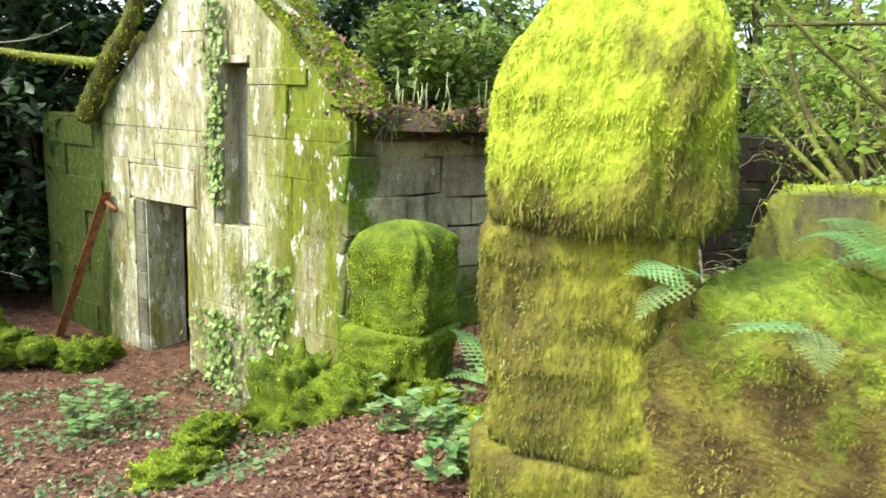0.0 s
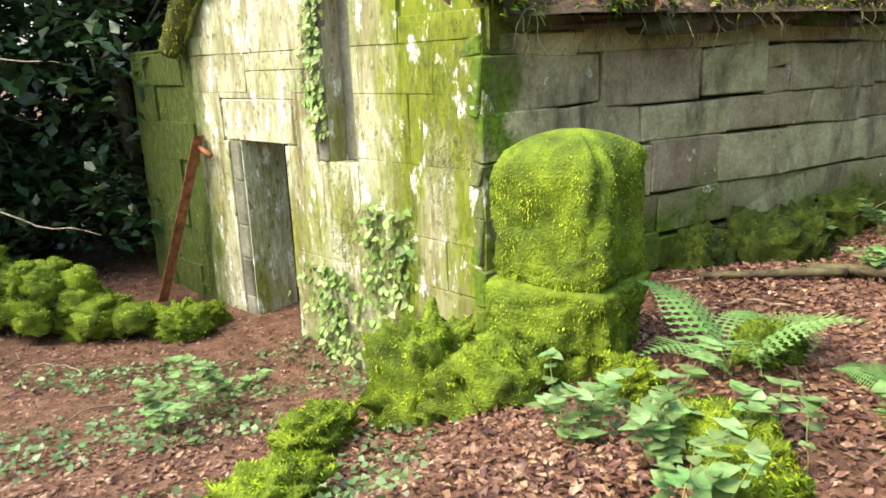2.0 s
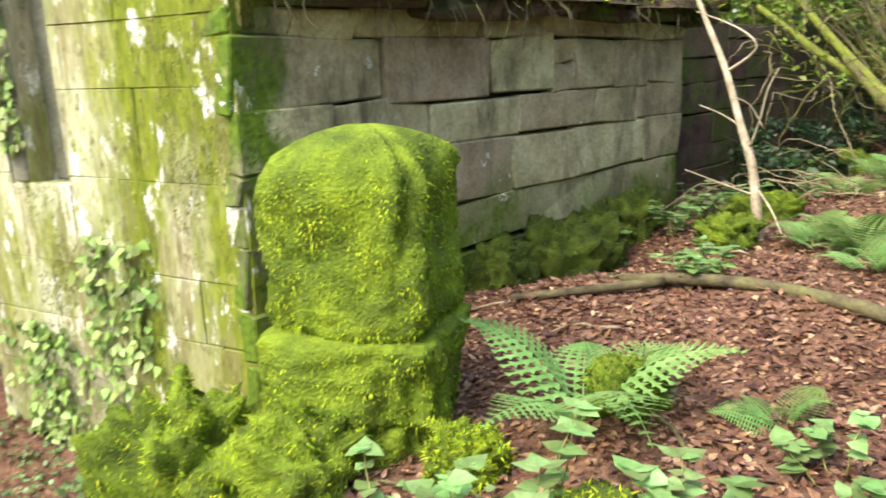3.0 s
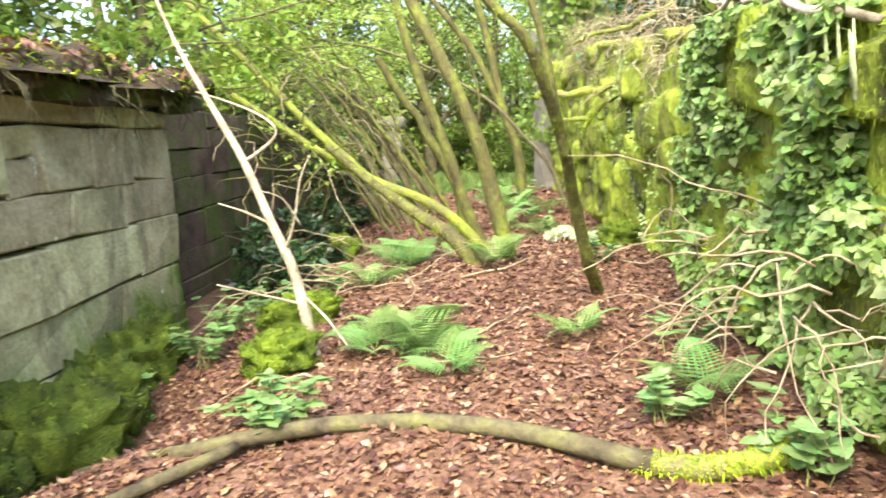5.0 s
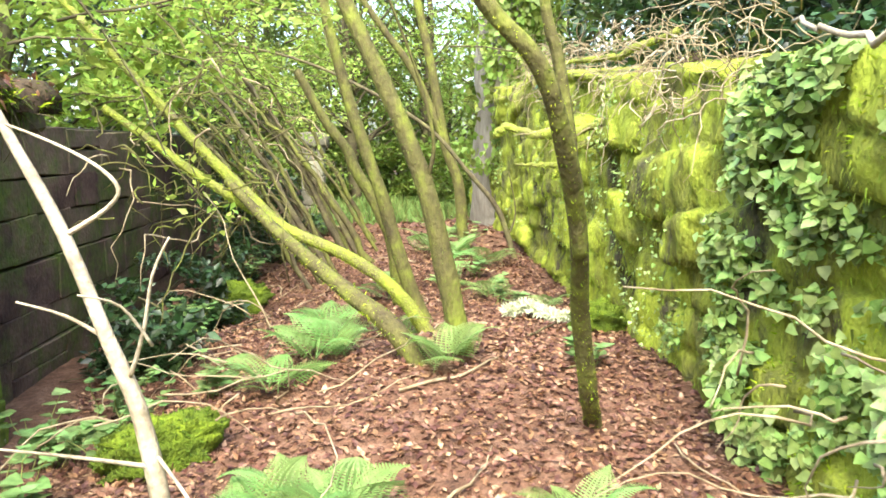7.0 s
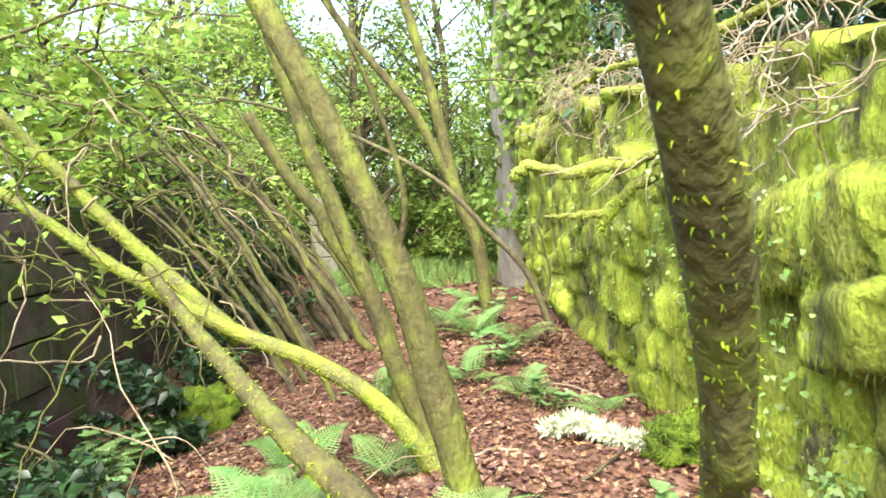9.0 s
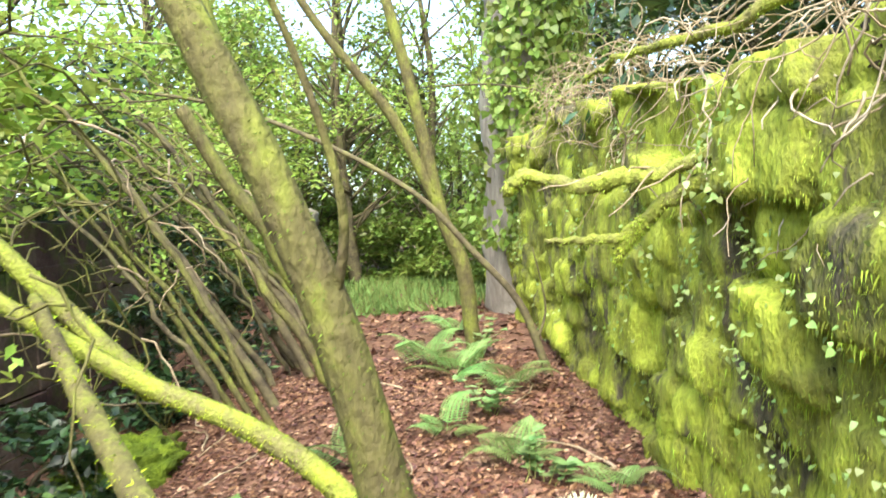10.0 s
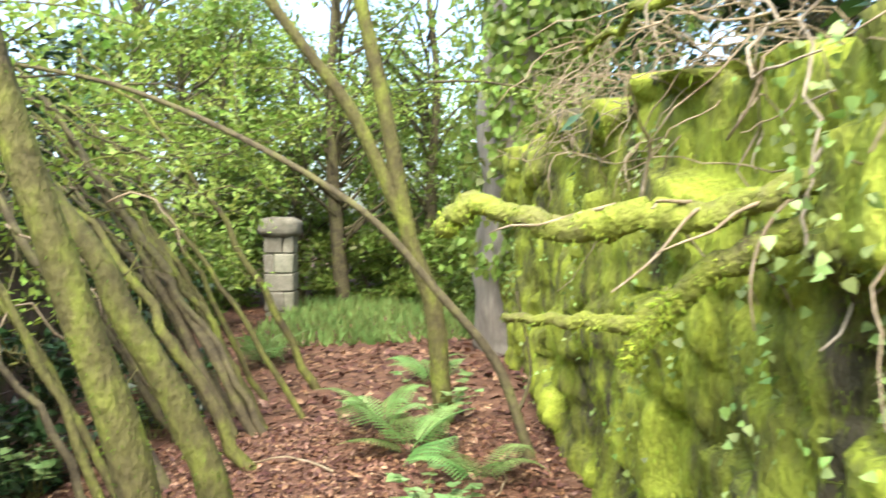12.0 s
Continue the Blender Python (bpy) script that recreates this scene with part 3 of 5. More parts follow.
# turf and roots hanging over the eave
lines, hang = [], []
for _ in range(120):
    yy = rng.uniform(2.9, 7.9)
    lines.append((wander((-4.66 + rng.normal() * 0.03, yy, 2.44), (0.5, 0, -0.3), rng.uniform(0.15, 0.5), 0.4, 6, 0.5), 0.006, 0.002))
tubes("roots", lines, M_branch, roof)
v, f = [], []
ny = 90
for k in range(ny + 1):
    yy = 2.7 + 5.3 * k / ny
    for a in range(9):
        th = math.pi * a / 8
        r = 0.19 * (1 + 0.7 * noise.fractal(Vector((a * 0.4, yy * 2.2, 5)), 0.9, 2, 4))
        v.append((-4.82 + math.cos(th) * r * 1.7, yy, 2.37 + math.sin(th) * r))
for k in range(ny):
    for a in range(8):
        f.append((k * 9 + a, k * 9 + a + 1, k * 9 + 10 + a, k * 9 + 9 + a))
turf = fix_normals(link_mesh("turf_edge", v, f, M_eave, roof, smooth=True))
p, q = sample(turf, 7000, lambda c, m: (c[:, 2] > 2.40) * 1.0)
tufts("turf_moss", p[::2], np.abs(q[::2]), 0.05, M_cushtuft, roof, 0.6)
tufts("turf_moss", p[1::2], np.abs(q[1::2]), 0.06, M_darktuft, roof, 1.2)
swarm("turf_leaves", LEAF_V, LEAF_F, p[:900] + np.array([0.02, 0, 0.02]), frames_from(np.abs(q[:900]) + rng.normal(size=(900, 3)) * 0.4, 0.08 * rng.uniform(0.6, 1.3, 900)), M_litter, roof)


# ---- moss-covered boundary wall along the path ----
wall_moss = tagged(thing("wall_boundary"), "tall boundary wall buried under hanging yellow-green moss", "wall", kind="structure")


def wall_top(y):
    return float(np.interp(y, [1, 4.5, 7, 9, 12.5, 20], [2.15, 2.35, 2.6, 2.7, 3.05, 3.1]))


def wall_bulge(y, z):
    """The face over coursed rubble: each stone stands out by its own amount, with worn joints between."""
    yw = y + 0.30 * noise.noise(Vector((2, y * 1.3, z * 1.5)))
    zw = z + 0.26 * noise.noise(Vector((5, y * 0.9, z * 0.9)))
    r = math.floor(zw / 0.31)
    v = zw / 0.31 - r
    length = 0.55 + 0.25 * noise.noise(Vector((r * 3.7, 0.5, 0.5)))
    q = yw / length + r * 0.37
    c = math.floor(q)
    u = q - c
    joint = min(u, 1 - u) * length, min(v, 1 - v) * 0.31
    dip = max(0.0, 1 - joint[0] / 0.05) ** 2 + max(0.0, 1 - joint[1] / 0.05) ** 2
    own = noise.cell(Vector((r * 1.0 + 0.5, c * 1.0 + 0.5, 0.5)))
    return -0.75 - 0.07 * own + 0.06 * min(dip, 1) * (0.5 + noise.noise(Vector((3, y, z)))) + 0.07 * noise.fractal(Vector((4, y * 1.1, z * 0.9)), 0.9, 2, 3) + 0.05 * noise.fractal(Vector((9, y * 6, z * 2.2)), 0.7, 2, 4)


ys, zs = np.linspace(2.4, 19, 520), np.linspace(0, 1, 72)
v, f = [], []
for yy in ys:
    top = wall_top(yy) + 0.12 * noise.fractal(Vector((yy * 1.4, 0, 0)), 0.8, 2, 3)
    for s in zs:
        zz = 0.45 + (top - 0.45) * s
        v.append((wall_bulge(yy, zz) + (0.18 * max(0, s - 0.9) * 10) ** 2, yy, zz))
    v.append((0.0, yy, top + 0.05))
    v.append((0.0, yy, 0.3))
row = len(zs) + 2
for i in range(len(ys) - 1):
    for k in range(row - 1):
        f.append((i * row + k, i * row + k + 1, (i + 1) * row + k + 1, (i + 1) * row + k))
f.append(tuple(range(row)))
f.append(tuple(range((len(ys) - 1) * row, len(ys) * row))[::-1])
mossface = fix_normals(link_mesh("moss_face", v, f, M_moss, wall_moss, smooth=True))
p, q = sample(mossface, 165000, lambda c, m: (m[:, 0] < -0.1) * np.where(c[:, 1] < 7, 0.5, np.where(c[:, 1] < 13, 1.4, 0.5)))
keep = np.array([noise.fractal(Vector((1, a[1] * 1.5, a[2] * 0.8)), 0.8, 2, 4) > -0.07 for a in p])
tufts("moss_strand", p[keep], q[keep], 0.026, M_tuft, wall_moss, 1.6, shape=STRAND_V)
p, q = sample(mossface, 26000, lambda c, m: (m[:, 0] < -0.1) * np.where(c[:, 1] < 13, 1.0, 0.3))
tufts("moss_drip", p, q, 0.048, M_tuft, wall_moss, 3.0, shape=STRAND_V)
p, q = sample(mossface, 9000, lambda c, m: (m[:, 2] > 0.2) * (c[:, 1] < 6.5) * 1.0)
tufts("moss_cap", p, q, 0.035, M_cushtuft, wall_moss, 0.4)
# ivy over the nearer half of the wall and in strands further on
p, q = sample(mossface, 60000, lambda c, m: (m[:, 0] < 0.2) * np.where(c[:, 1] < 7.6, 1.0, 0.05) * (c[:, 2] > 0.75) * (c[:, 1] > 3.1))
keep = np.array([noise.fractal(Vector((7, a[1] * 1.3, a[2] * 1.3)), 0.7, 2.2, 5) > float(np.interp(a[1], [3.5, 6.0, 7.4, 8.2], [-0.22, -0.06, 0.18, 0.4])) for a in p])
p, q = p[keep], q[keep]
off = (rng.uniform(0.0, 0.12, len(p)) + np.array([0.16 * noise.noise(Vector((3, a[1] * 1.6, a[2] * 1.6))) for a in p]).clip(0)) * np.where(p[:, 1] < 7.6, 1, 0.4)
ivy = swarm("ivy", IVY_V, IVY_F, p + np.array([-1, 0, 0.0]) * off[:, None], frames_from(np.array([-0.6, -0.3, 0.6]) + rng.normal(size=(len(p), 3)) * 0.6, rng.uniform(0.025, 0.07, len(p)) * np.where(p[:, 1] < 7.2, 1.0, 0.55), 0.8, (0, 0, -1)), M_ivy)
tagged(ivy, "glossy ivy and bramble leaves draped thickly over the boundary wall", "ivy", kind="stuff")


vp = []
for y0, z0, z1, n in ((8.75, 1.0, 2.65, 330), (9.25, 1.5, 2.5, 130), (8.1, 0.9, 2.0, 150), (10.3, 1.1, 2.7, 150), (7.6, 1.2, 2.4, 90), (11.4, 1.3, 2.8, 110)):
    for k in range(int(n * 0.6)):
        zz = rng.uniform(z0, z1)
        yy = y0 + 0.22 * noise.noise(Vector((y0, zz * 1.7, 0))) + rng.normal() * 0.09
        vp.append((wall_bulge(yy, zz) - rng.uniform(0.03, 0.09), yy, zz))
vp = np.array(vp)
tagged(swarm("ivy_strands", IVY_V, IVY_F, vp, frames_from(np.array([-0.7, -0.2, 0.5]) + rng.normal(size=vp.shape) * 0.45, rng.uniform(0.016, 0.036, len(vp)), 0.6, (0, 0, -1)), M_ivy), "ivy strands trailing down the mossy wall", "ivy", kind="stuff")


# ---- gateposts and the low wall ----
def rough_post(name, x, y, z0, blocks, rx, ry, turn, label, material=M_post, n_tuft=9000, tuft_mat=M_tuft, cap=0.3, worn=0.13, shoulder=None):
    """Stacked weathered blocks under moss; blocks are (height, width factor)."""
    base = tagged(thing(name, x, y, z0), label, "gatepost")
    base.rotation_euler = (0, 0, turn)
    z = 0.0
    for i, (h, wf) in enumerate(blocks):
        last = i == len(blocks) - 1
        v, f = [], []
        off = Vector(rng.uniform(-40, 40, 3))
        rows, cols = 54, 88
        for a in range(rows + 1):
            s = a / rows
            pinch = 1 - 0.08 * max(0, 1 - s * 14) ** 2 - (0.07 * max(0, 1 - (1 - s) * 14) ** 2 if not last else 0)
            if last and s > 1 - cap:
                q = (s - 1 + cap) / cap
                pinch *= max(0.03, (1 - q ** 2.2)) ** 0.5
            push = 0.0
            if last and shoulder:
                pinch = float(np.interp(s, *shoulder))
                push = 0.13 * max(0.0, s - 0.35) / 0.65
            for k in range(cols):
                th = 2 * math.pi * k / cols
                c, d = math.cos(th), math.sin(th)
                sx = math.copysign(abs(c) ** 0.58, c) * rx * wf * pinch
                sy = math.copysign(abs(d) ** 0.58, d) * ry * wf * pinch
                g = 1 + worn * noise.fractal(Vector((c * 1.2, d * 1.2, s * h * 1.5)) + off, 0.8, 2.1, 6) + 0.04 * noise.noise(Vector((c * 5, d * 5, s * h * 5)) + off) + 0.03 * noise.fractal(Vector((c * 9, d * 9, s * h * 12)) + off, 0.8, 2, 3)
                v.append((sx * g + push, sy * g + push * 0.3, z + s * h))
        for a in range(rows):
            for k in range(cols):
                k2 = (k + 1) % cols
                f.append((a * cols + k, a * cols + k2, (a + 1) * cols + k2, (a + 1) * cols + k))
        f += [tuple(range(cols))[::-1], tuple(range(rows * cols, (rows + 1) * cols))]
        ob = link_mesh("block", v, f, material, base, smooth=True)
        p, q = sample(ob, int(n_tuft * h))
        tufts("moss_fringe", p, q, 0.021, tuft_mat, base, 1.1)
        p, q = sample(ob, int(n_tuft * h * 0.05))
        tufts("moss_drip", p, q, 0.05, tuft_mat, base, 3.0, shape=STRAND_V)
        z += h - 0.005
    return base


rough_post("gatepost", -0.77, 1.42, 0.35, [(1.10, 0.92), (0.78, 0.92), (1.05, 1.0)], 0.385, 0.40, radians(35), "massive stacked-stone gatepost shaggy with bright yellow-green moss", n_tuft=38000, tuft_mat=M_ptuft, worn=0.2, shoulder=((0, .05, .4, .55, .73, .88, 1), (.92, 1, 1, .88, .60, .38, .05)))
rough_post("gatepost", -3.72, 2.62, 0.1, [(0.45, 1.0), (0.36, 1.12), (0.82, 0.96)], 0.37, 0.33, radians(28), "squat rounded gatepost under bright green moss beside the hut", M_cushion, 18000, M_cushtuft, cap=0.3, worn=0.26)

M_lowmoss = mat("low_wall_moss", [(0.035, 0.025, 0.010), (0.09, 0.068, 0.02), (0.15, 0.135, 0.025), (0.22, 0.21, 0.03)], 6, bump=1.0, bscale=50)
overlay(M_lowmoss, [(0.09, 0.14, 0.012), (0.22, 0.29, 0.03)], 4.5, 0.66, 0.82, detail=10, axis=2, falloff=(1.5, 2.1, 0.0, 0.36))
low_wall = tagged(thing("wall_low"), "low field wall blanketed in moss with ferns on top", "wall", kind="structure")
v, f = [], []
nu, ns = 120, 64
for i in range(nu + 1):
    a = i / nu
    cx, cy = -0.40 + 3.7 * a, 1.68 + 0.80 * a
    for k in range(ns + 1):
        th = math.pi * k / ns
        ww, hh = 0.42, 1.15
        c, d = math.cos(th), math.sin(th)
        g = 1 + 0.16 * noise.fractal(Vector((cx * 2.0, c * 1.6, d * 2.4)), 0.8, 2.1, 5) + 0.05 * noise.fractal(Vector((cx * 7, c * 6, d * 8)), 0.8, 2.1, 3)
        v.append((cx + 0.2 * c * 0, cy - math.copysign(abs(c) ** 0.36, c) * ww * g, 0.85 + (d ** 0.36 if d > 0 else 0) * hh * g + 0.1 * a))
for i in range(nu):
    for k in range(ns):
        f.append((i * (ns + 1) + k, i * (ns + 1) + k + 1, (i + 1) * (ns + 1) + k + 1, (i + 1) * (ns + 1) + k))
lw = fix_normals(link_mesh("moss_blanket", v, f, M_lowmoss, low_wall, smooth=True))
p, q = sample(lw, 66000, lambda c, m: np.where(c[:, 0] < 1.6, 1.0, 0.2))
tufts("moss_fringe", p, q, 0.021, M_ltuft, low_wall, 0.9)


# ---- boulders and stones ----
def boulder(x, y, r, label="mossy boulder lying among the fallen leaves", sq=0.75, tall=0.75, sink=0.25, n=700, mat_a=M_cushion, mat_b=M_cushtuft, z=None, rz=None, wide=1.0):
    g = ground_at(x, y) if z is None else z
    ob = tagged(thing("boulder", x, y, g - r * tall * sink), label, "boulder")
    ob.rotation_euler = (0, 0, rng.uniform(0, 6) if rz is None else rz)
    v, f = ball_data(r * wide * 0.82, r * 0.82, r * tall * 0.9, 0.5, 3.4, 22, 34, square=sq)
    b = link_mesh("rock", [(a[0], a[1], a[2] + r * tall * 0.7) for a in v], f, mat_a, ob, smooth=True)
    p, q = sample(b, n, lambda c, m: (m[:, 2] > -0.3) * 1.0)
    tufts("moss_cap", p, q, 0.029, mat_b, ob, 0.3)
    return ob


boulder(-4.12, 1.86, 0.36, "blocky fallen stone padded with lime-green moss", sq=0.65, tall=1.15, n=5000, rz=0.4)
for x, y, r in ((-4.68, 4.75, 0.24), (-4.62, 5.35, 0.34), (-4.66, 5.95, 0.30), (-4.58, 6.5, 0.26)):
    boulder(x, y, r, "mossy stone heaped against the hut's foot, its moss painted in shade", mat_a=M_shademoss, mat_b=M_darktuft, n=2200, tall=1.1, wide=1.2)
for x, y, r, wd in ( (-3.85, 1.95, 0.30, 1.3), (-3.6, 2.08, 0.30, 1.0), (-4.5, 1.95, 0.26, 1.2), (-4.05, 1.15, 0.19, 1.7), (-3.45, 0.72, 0.20, 1.5), (-3.78, 0.95, 0.10, 2.0),
                    (-3.08, 2.5, 0.17, 1), (-2.75, 3.1, 0.17, 1), (-2.2, 2.2, 0.2, 1.6), (-1.95, 2.0, 0.16, 1.3), (-3.5, 5.9, 0.2, 1.2), (-4.2, 11.4, 0.33, 1.3), (-4.3, 10.9, 0.26, 1.2), (-0.95, 8.55, 0.18, 1.2),
                    (-8.0, 1.1, 0.3, 1.1), (-8.35, 0.9, 0.24, 1.3), (-8.2, 1.35, 0.22, 1.2), (-3.6, 6.9, 0.22, 1.6)):
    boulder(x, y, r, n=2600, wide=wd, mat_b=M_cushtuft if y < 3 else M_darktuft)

dry_wall = tagged(thing("wall_drystone"), "tumbled dry-stone wall capped with dark green moss", "wall", kind="structure")
for i in range(70):
    a = rng.random()
    h = rng.random()
    x, y = -8.35 - 1.1 * a + rng.normal() * 0.12, 0.75 - 2.6 * a + rng.normal() * 0.06
    r = rng.uniform(0.09, 0.19)
    v, f = ball_data(r * 1.2, r, r * 0.8, 0.5, 2.4, 12, 18, 0.6)
    top = min(1.0, 0.3 + a * 1.6)
    ob = link_mesh("stone", v, f, M_cushion, dry_wall, smooth=True)
    ob.location = (x, y, ground_at(x, y) + 0.08 + h * 0.8 * top)
    ob.rotation_euler = (0, 0, rng.uniform(0, 6))
    p, q = sample(ob, 500, lambda c, m: (m[:, 2] > 0) * 1.0)
    tufts("moss_cap", p, q, 0.03, M_cushtuft, ob, 0.3)

# rusted iron angle leaning on the gable
beam = tagged(thing("iron_beam"), "rusted iron angle bar leaning against the gable wall", "iron bar")


def front_point(u, o, z):
    p = CORNER + ALONG * u + OUT * o
    return np.array((p.x, p.y, z))


for o1, o2 in ((0.0, 0.05), (0.05, 0.0)):
    a, b = front_point(4.75, 0.42, -0.5), front_point(4.08, 0.06, 1.42)
    w = np.array((OUT.x, OUT.y, 0)) * (0.11 if o1 == 0 else 0.012) + np.array((ALONG.x, ALONG.y, 0)) * (0.012 if o1 == 0 else 0.11)
    d = (OUT if o1 else ALONG)
    n2 = np.array((d.x, d.y, 0)) * 0.006
    v = [a - n2, a + w - n2, b + w - n2, b - n2, a + n2, a + w + n2, b + w + n2, b + n2]
    fix_normals(link_mesh("flange", v, [(0, 1, 2, 3), (4, 5, 6, 7), (0, 1, 5, 4), (1, 2, 6, 5), (2, 3, 7, 6), (3, 0, 4, 7)], M_rust, beam))
tube("cross_bar", [front_point(4.15, 0.1, 1.3), front_point(3.86, 0.12, 1.22)], 0.03, 0.03, M_rust, beam, seg=6, steps=2, lump=0)


# ---- trees that stand on the path ----
def mossy(ob, parent, n, size=0.025, material=M_cushtuft):
    p, q = sample(ob, n * 6 // 10)
    return tufts("moss_fuzz", p, q, size, material, parent, 0.4)


def leaf_clump(centre, radius, n, size, flat=0.7):
    d = rng.normal(size=(n, 3))
    d /= np.linalg.norm(d, axis=1, keepdims=True)
    p = np.asarray(centre) + d * (rng.random((n, 1)) ** 0.5) * np.asarray(radius)
    return p, frames_from(np.array([0, 0, 1.0]) + rng.normal(size=(n, 3)) * 0.6, size * rng.uniform(0.6, 1.4, n))


dead = tagged(thing("dead_sapling", -3.33, 6.06, 0), "bare pale-barked sapling leaning over the hut's eave", "tree")


def under(parent, pts):
    return [tuple(np.asarray(p) - np.array(parent.location)) for p in pts]


tube("trunk", under(dead, [(-3.3, 6.05, .45), (-3.33, 6.06, .68), (-3.41, 6.08, 1.14), (-3.53, 6.11, 1.45), (-3.68, 6.15, 1.84), (-3.85, 6.19, 2.17), (-3.98, 6.22, 2.42), (-4.08, 6.26, 2.62), (-4.2, 6.28, 2.95)]), 0.042, 0.008, M_pale, dead)
for pts, r in (([(-3.68, 6.15, 1.84), (-3.51, 6.11, 1.94), (-3.45, 6.09, 2.02), (-3.54, 6.11, 2.11), (-3.73, 6.16, 2.2), (-3.95, 6.2, 2.28)], .011), ([(-3.53, 6.11, 1.45), (-3.7, 6.16, 1.53), (-3.85, 6.1, 1.6)], .010),
               ([(-3.45, 6.09, 1.3), (-3.36, 6.0, 1.5), (-3.3, 5.95, 1.72), (-3.22, 5.9, 1.86)], .010), ([(-3.36, 6.07, .95), (-3.6, 5.95, 1.05), (-3.8, 5.8, 1.15)], .010), ([(-3.36, 6.07, 1.0), (-3.2, 5.9, .9), (-3.05, 5.7, .78)], .009), ([(-3.33, 6.0, 1.45), (-3.4, 5.9, 1.62), (-3.5, 5.8, 1.68)], .007)):
    tube("branch", under(dead, pts), r, r * 0.4, M_pale, dead, seg=6, steps=4)

leaning = tagged(thing("leaning_tree", -2.15, 7.95, 0.8), "mossy tree trunk bent low, forking across to the yard wall", "tree")
t1 = tube("trunk", under(leaning, [(-2.0, 9.08, 0.62), (-2.12, 9.13, 0.61), (-2.4, 9.19, 0.99), (-2.78, 9.26, 1.28), (-3.24, 9.35, 1.48), (-3.62, 9.43, 1.69), (-4.07, 9.52, 1.97), (-4.44, 9.59, 2.24), (-4.81, 9.66, 2.5)]), 0.065, 0.03, M_logmoss, leaning)
t2 = tube("limb", under(leaning, [(-3.28, 9.48, 1.43), (-3.57, 9.54, 1.71), (-4.01, 9.62, 2.14), (-4.45, 9.71, 2.62), (-4.91, 9.8, 3.11), (-5.37, 9.89, 3.62)]), 0.055, 0.03, M_logmoss, leaning)
t3 = tube("limb", under(leaning, [(-2.2, 7.6, .7), (-2.44, 7.75, 1.05), (-2.7, 8.0, 1.22), (-3.0, 8.4, 1.38), (-3.4, 8.95, 1.62), (-3.8, 9.5, 1.9)]), 0.075, 0.035, M_bark, leaning)
mossy(t1, leaning, 10000, 0.018)
mossy(t2, leaning, 7000, 0.018)
mossy(t3, leaning, 1500)

pair = tagged(thing("slanting_tree", -1.97, 7.82, 0.75), "pair of mossy trunks slanting up from one root", "tree")
t1 = tube("trunk", under(pair, [(-1.97, 7.82, .6), (-2.07, 7.82, 1.14), (-2.13, 7.82, 1.43), (-2.18, 7.82, 1.67), (-2.25, 7.82, 1.94), (-2.37, 7.83, 2.26), (-2.5, 7.85, 2.56), (-2.75, 7.9, 3.1), (-3.1, 8.0, 4.0), (-3.3, 8.2, 5.2)]), 0.075, 0.04, M_bark, pair, seg=12)
t2 = tube("trunk", under(pair, [(-2.1, 9.5, .55), (-2.24, 9.6, .80), (-2.42, 9.6, 1.32), (-2.53, 9.6, 1.73), (-2.69, 9.6, 2.21), (-2.85, 9.6, 2.72), (-3.0, 9.6, 3.35), (-3.3, 9.7, 4.6)]), 0.07, 0.04, M_bark, pair, seg=10)
t3 = tube("trunk", under(pair, [(-2.38, 10.3, .5)] + [(-2.45, 10.3, 1.24), (-2.56, 10.3, 1.53), (-2.66, 10.3, 1.74), (-2.81, 10.3, 2.0), (-2.88, 10.3, 2.17), (-3.07, 10.3, 2.43), (-3.31, 10.3, 2.87)]), 0.07, 0.04, M_bark, pair, seg=10)
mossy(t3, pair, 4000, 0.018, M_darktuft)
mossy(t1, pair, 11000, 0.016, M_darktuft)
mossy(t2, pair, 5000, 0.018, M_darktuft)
tube("branch", under(pair, [(-2.25, 7.82, 1.94), (-2.2, 7.75, 2.2), (-2.3, 7.7, 2.6), (-2.5, 7.6, 3.1)]), 0.016, 0.006, M_bark, pair, seg=6)

upright = tagged(thing("forked_tree", -1.52, 6.2, 0.7), "slim mossy forked tree beside the boundary wall", "tree")
t1 = tube("trunk", under(upright, [(-1.42, 6.89, 0.5), (-1.44, 6.87, 0.78), (-1.54, 6.6, 1.02), (-1.65, 6.35, 1.45), (-1.75, 6.02, 1.82), (-1.88, 5.72, 2.17), (-2.0, 5.58, 2.42), (-2.21, 5.55, 2.66), (-2.44, 5.5, 3.22)]), 0.05, 0.024, M_bark, upright, seg=10)
t2 = tube("limb", under(upright, [(-1.75, 6.0, 1.77), (-1.8, 5.9, 1.98), (-1.84, 5.86, 2.25), (-1.88, 5.85, 2.47), (-1.93, 5.85, 2.67), (-2.0, 5.85, 3.32)]), 0.03, 0.016, M_bark, upright, seg=8)
mossy(t1, upright, 6000, 0.014)
mossy(t2, upright, 3000, 0.012)

thin = tagged(thing("thin_tree", -1.04, 12, 0.8), "thin dark sapling arching across the path", "tree")
tube("trunk", under(thin, [(-.98, 12, .75), (-1.04, 12, .97), (-1.22, 12, 1.46), (-1.57, 12, 1.89), (-2.01, 12, 2.38), (-2.75, 12, 2.84), (-3.6, 12.1, 3.2), (-4.6, 12.2, 3.4)]), 0.04, 0.012, M_branch, thin)
tube("branch", under(thin, [(-1.1, 12, 1.1), (-1.0, 12, 1.4), (-1.1, 11.9, 1.9)]), 0.014, 0.005, M_branch, thin, seg=6)
forked = tagged(thing("tall_tree", -1.53, 13, 0.8), "slender grey-green tree forking high above the path", "tree")
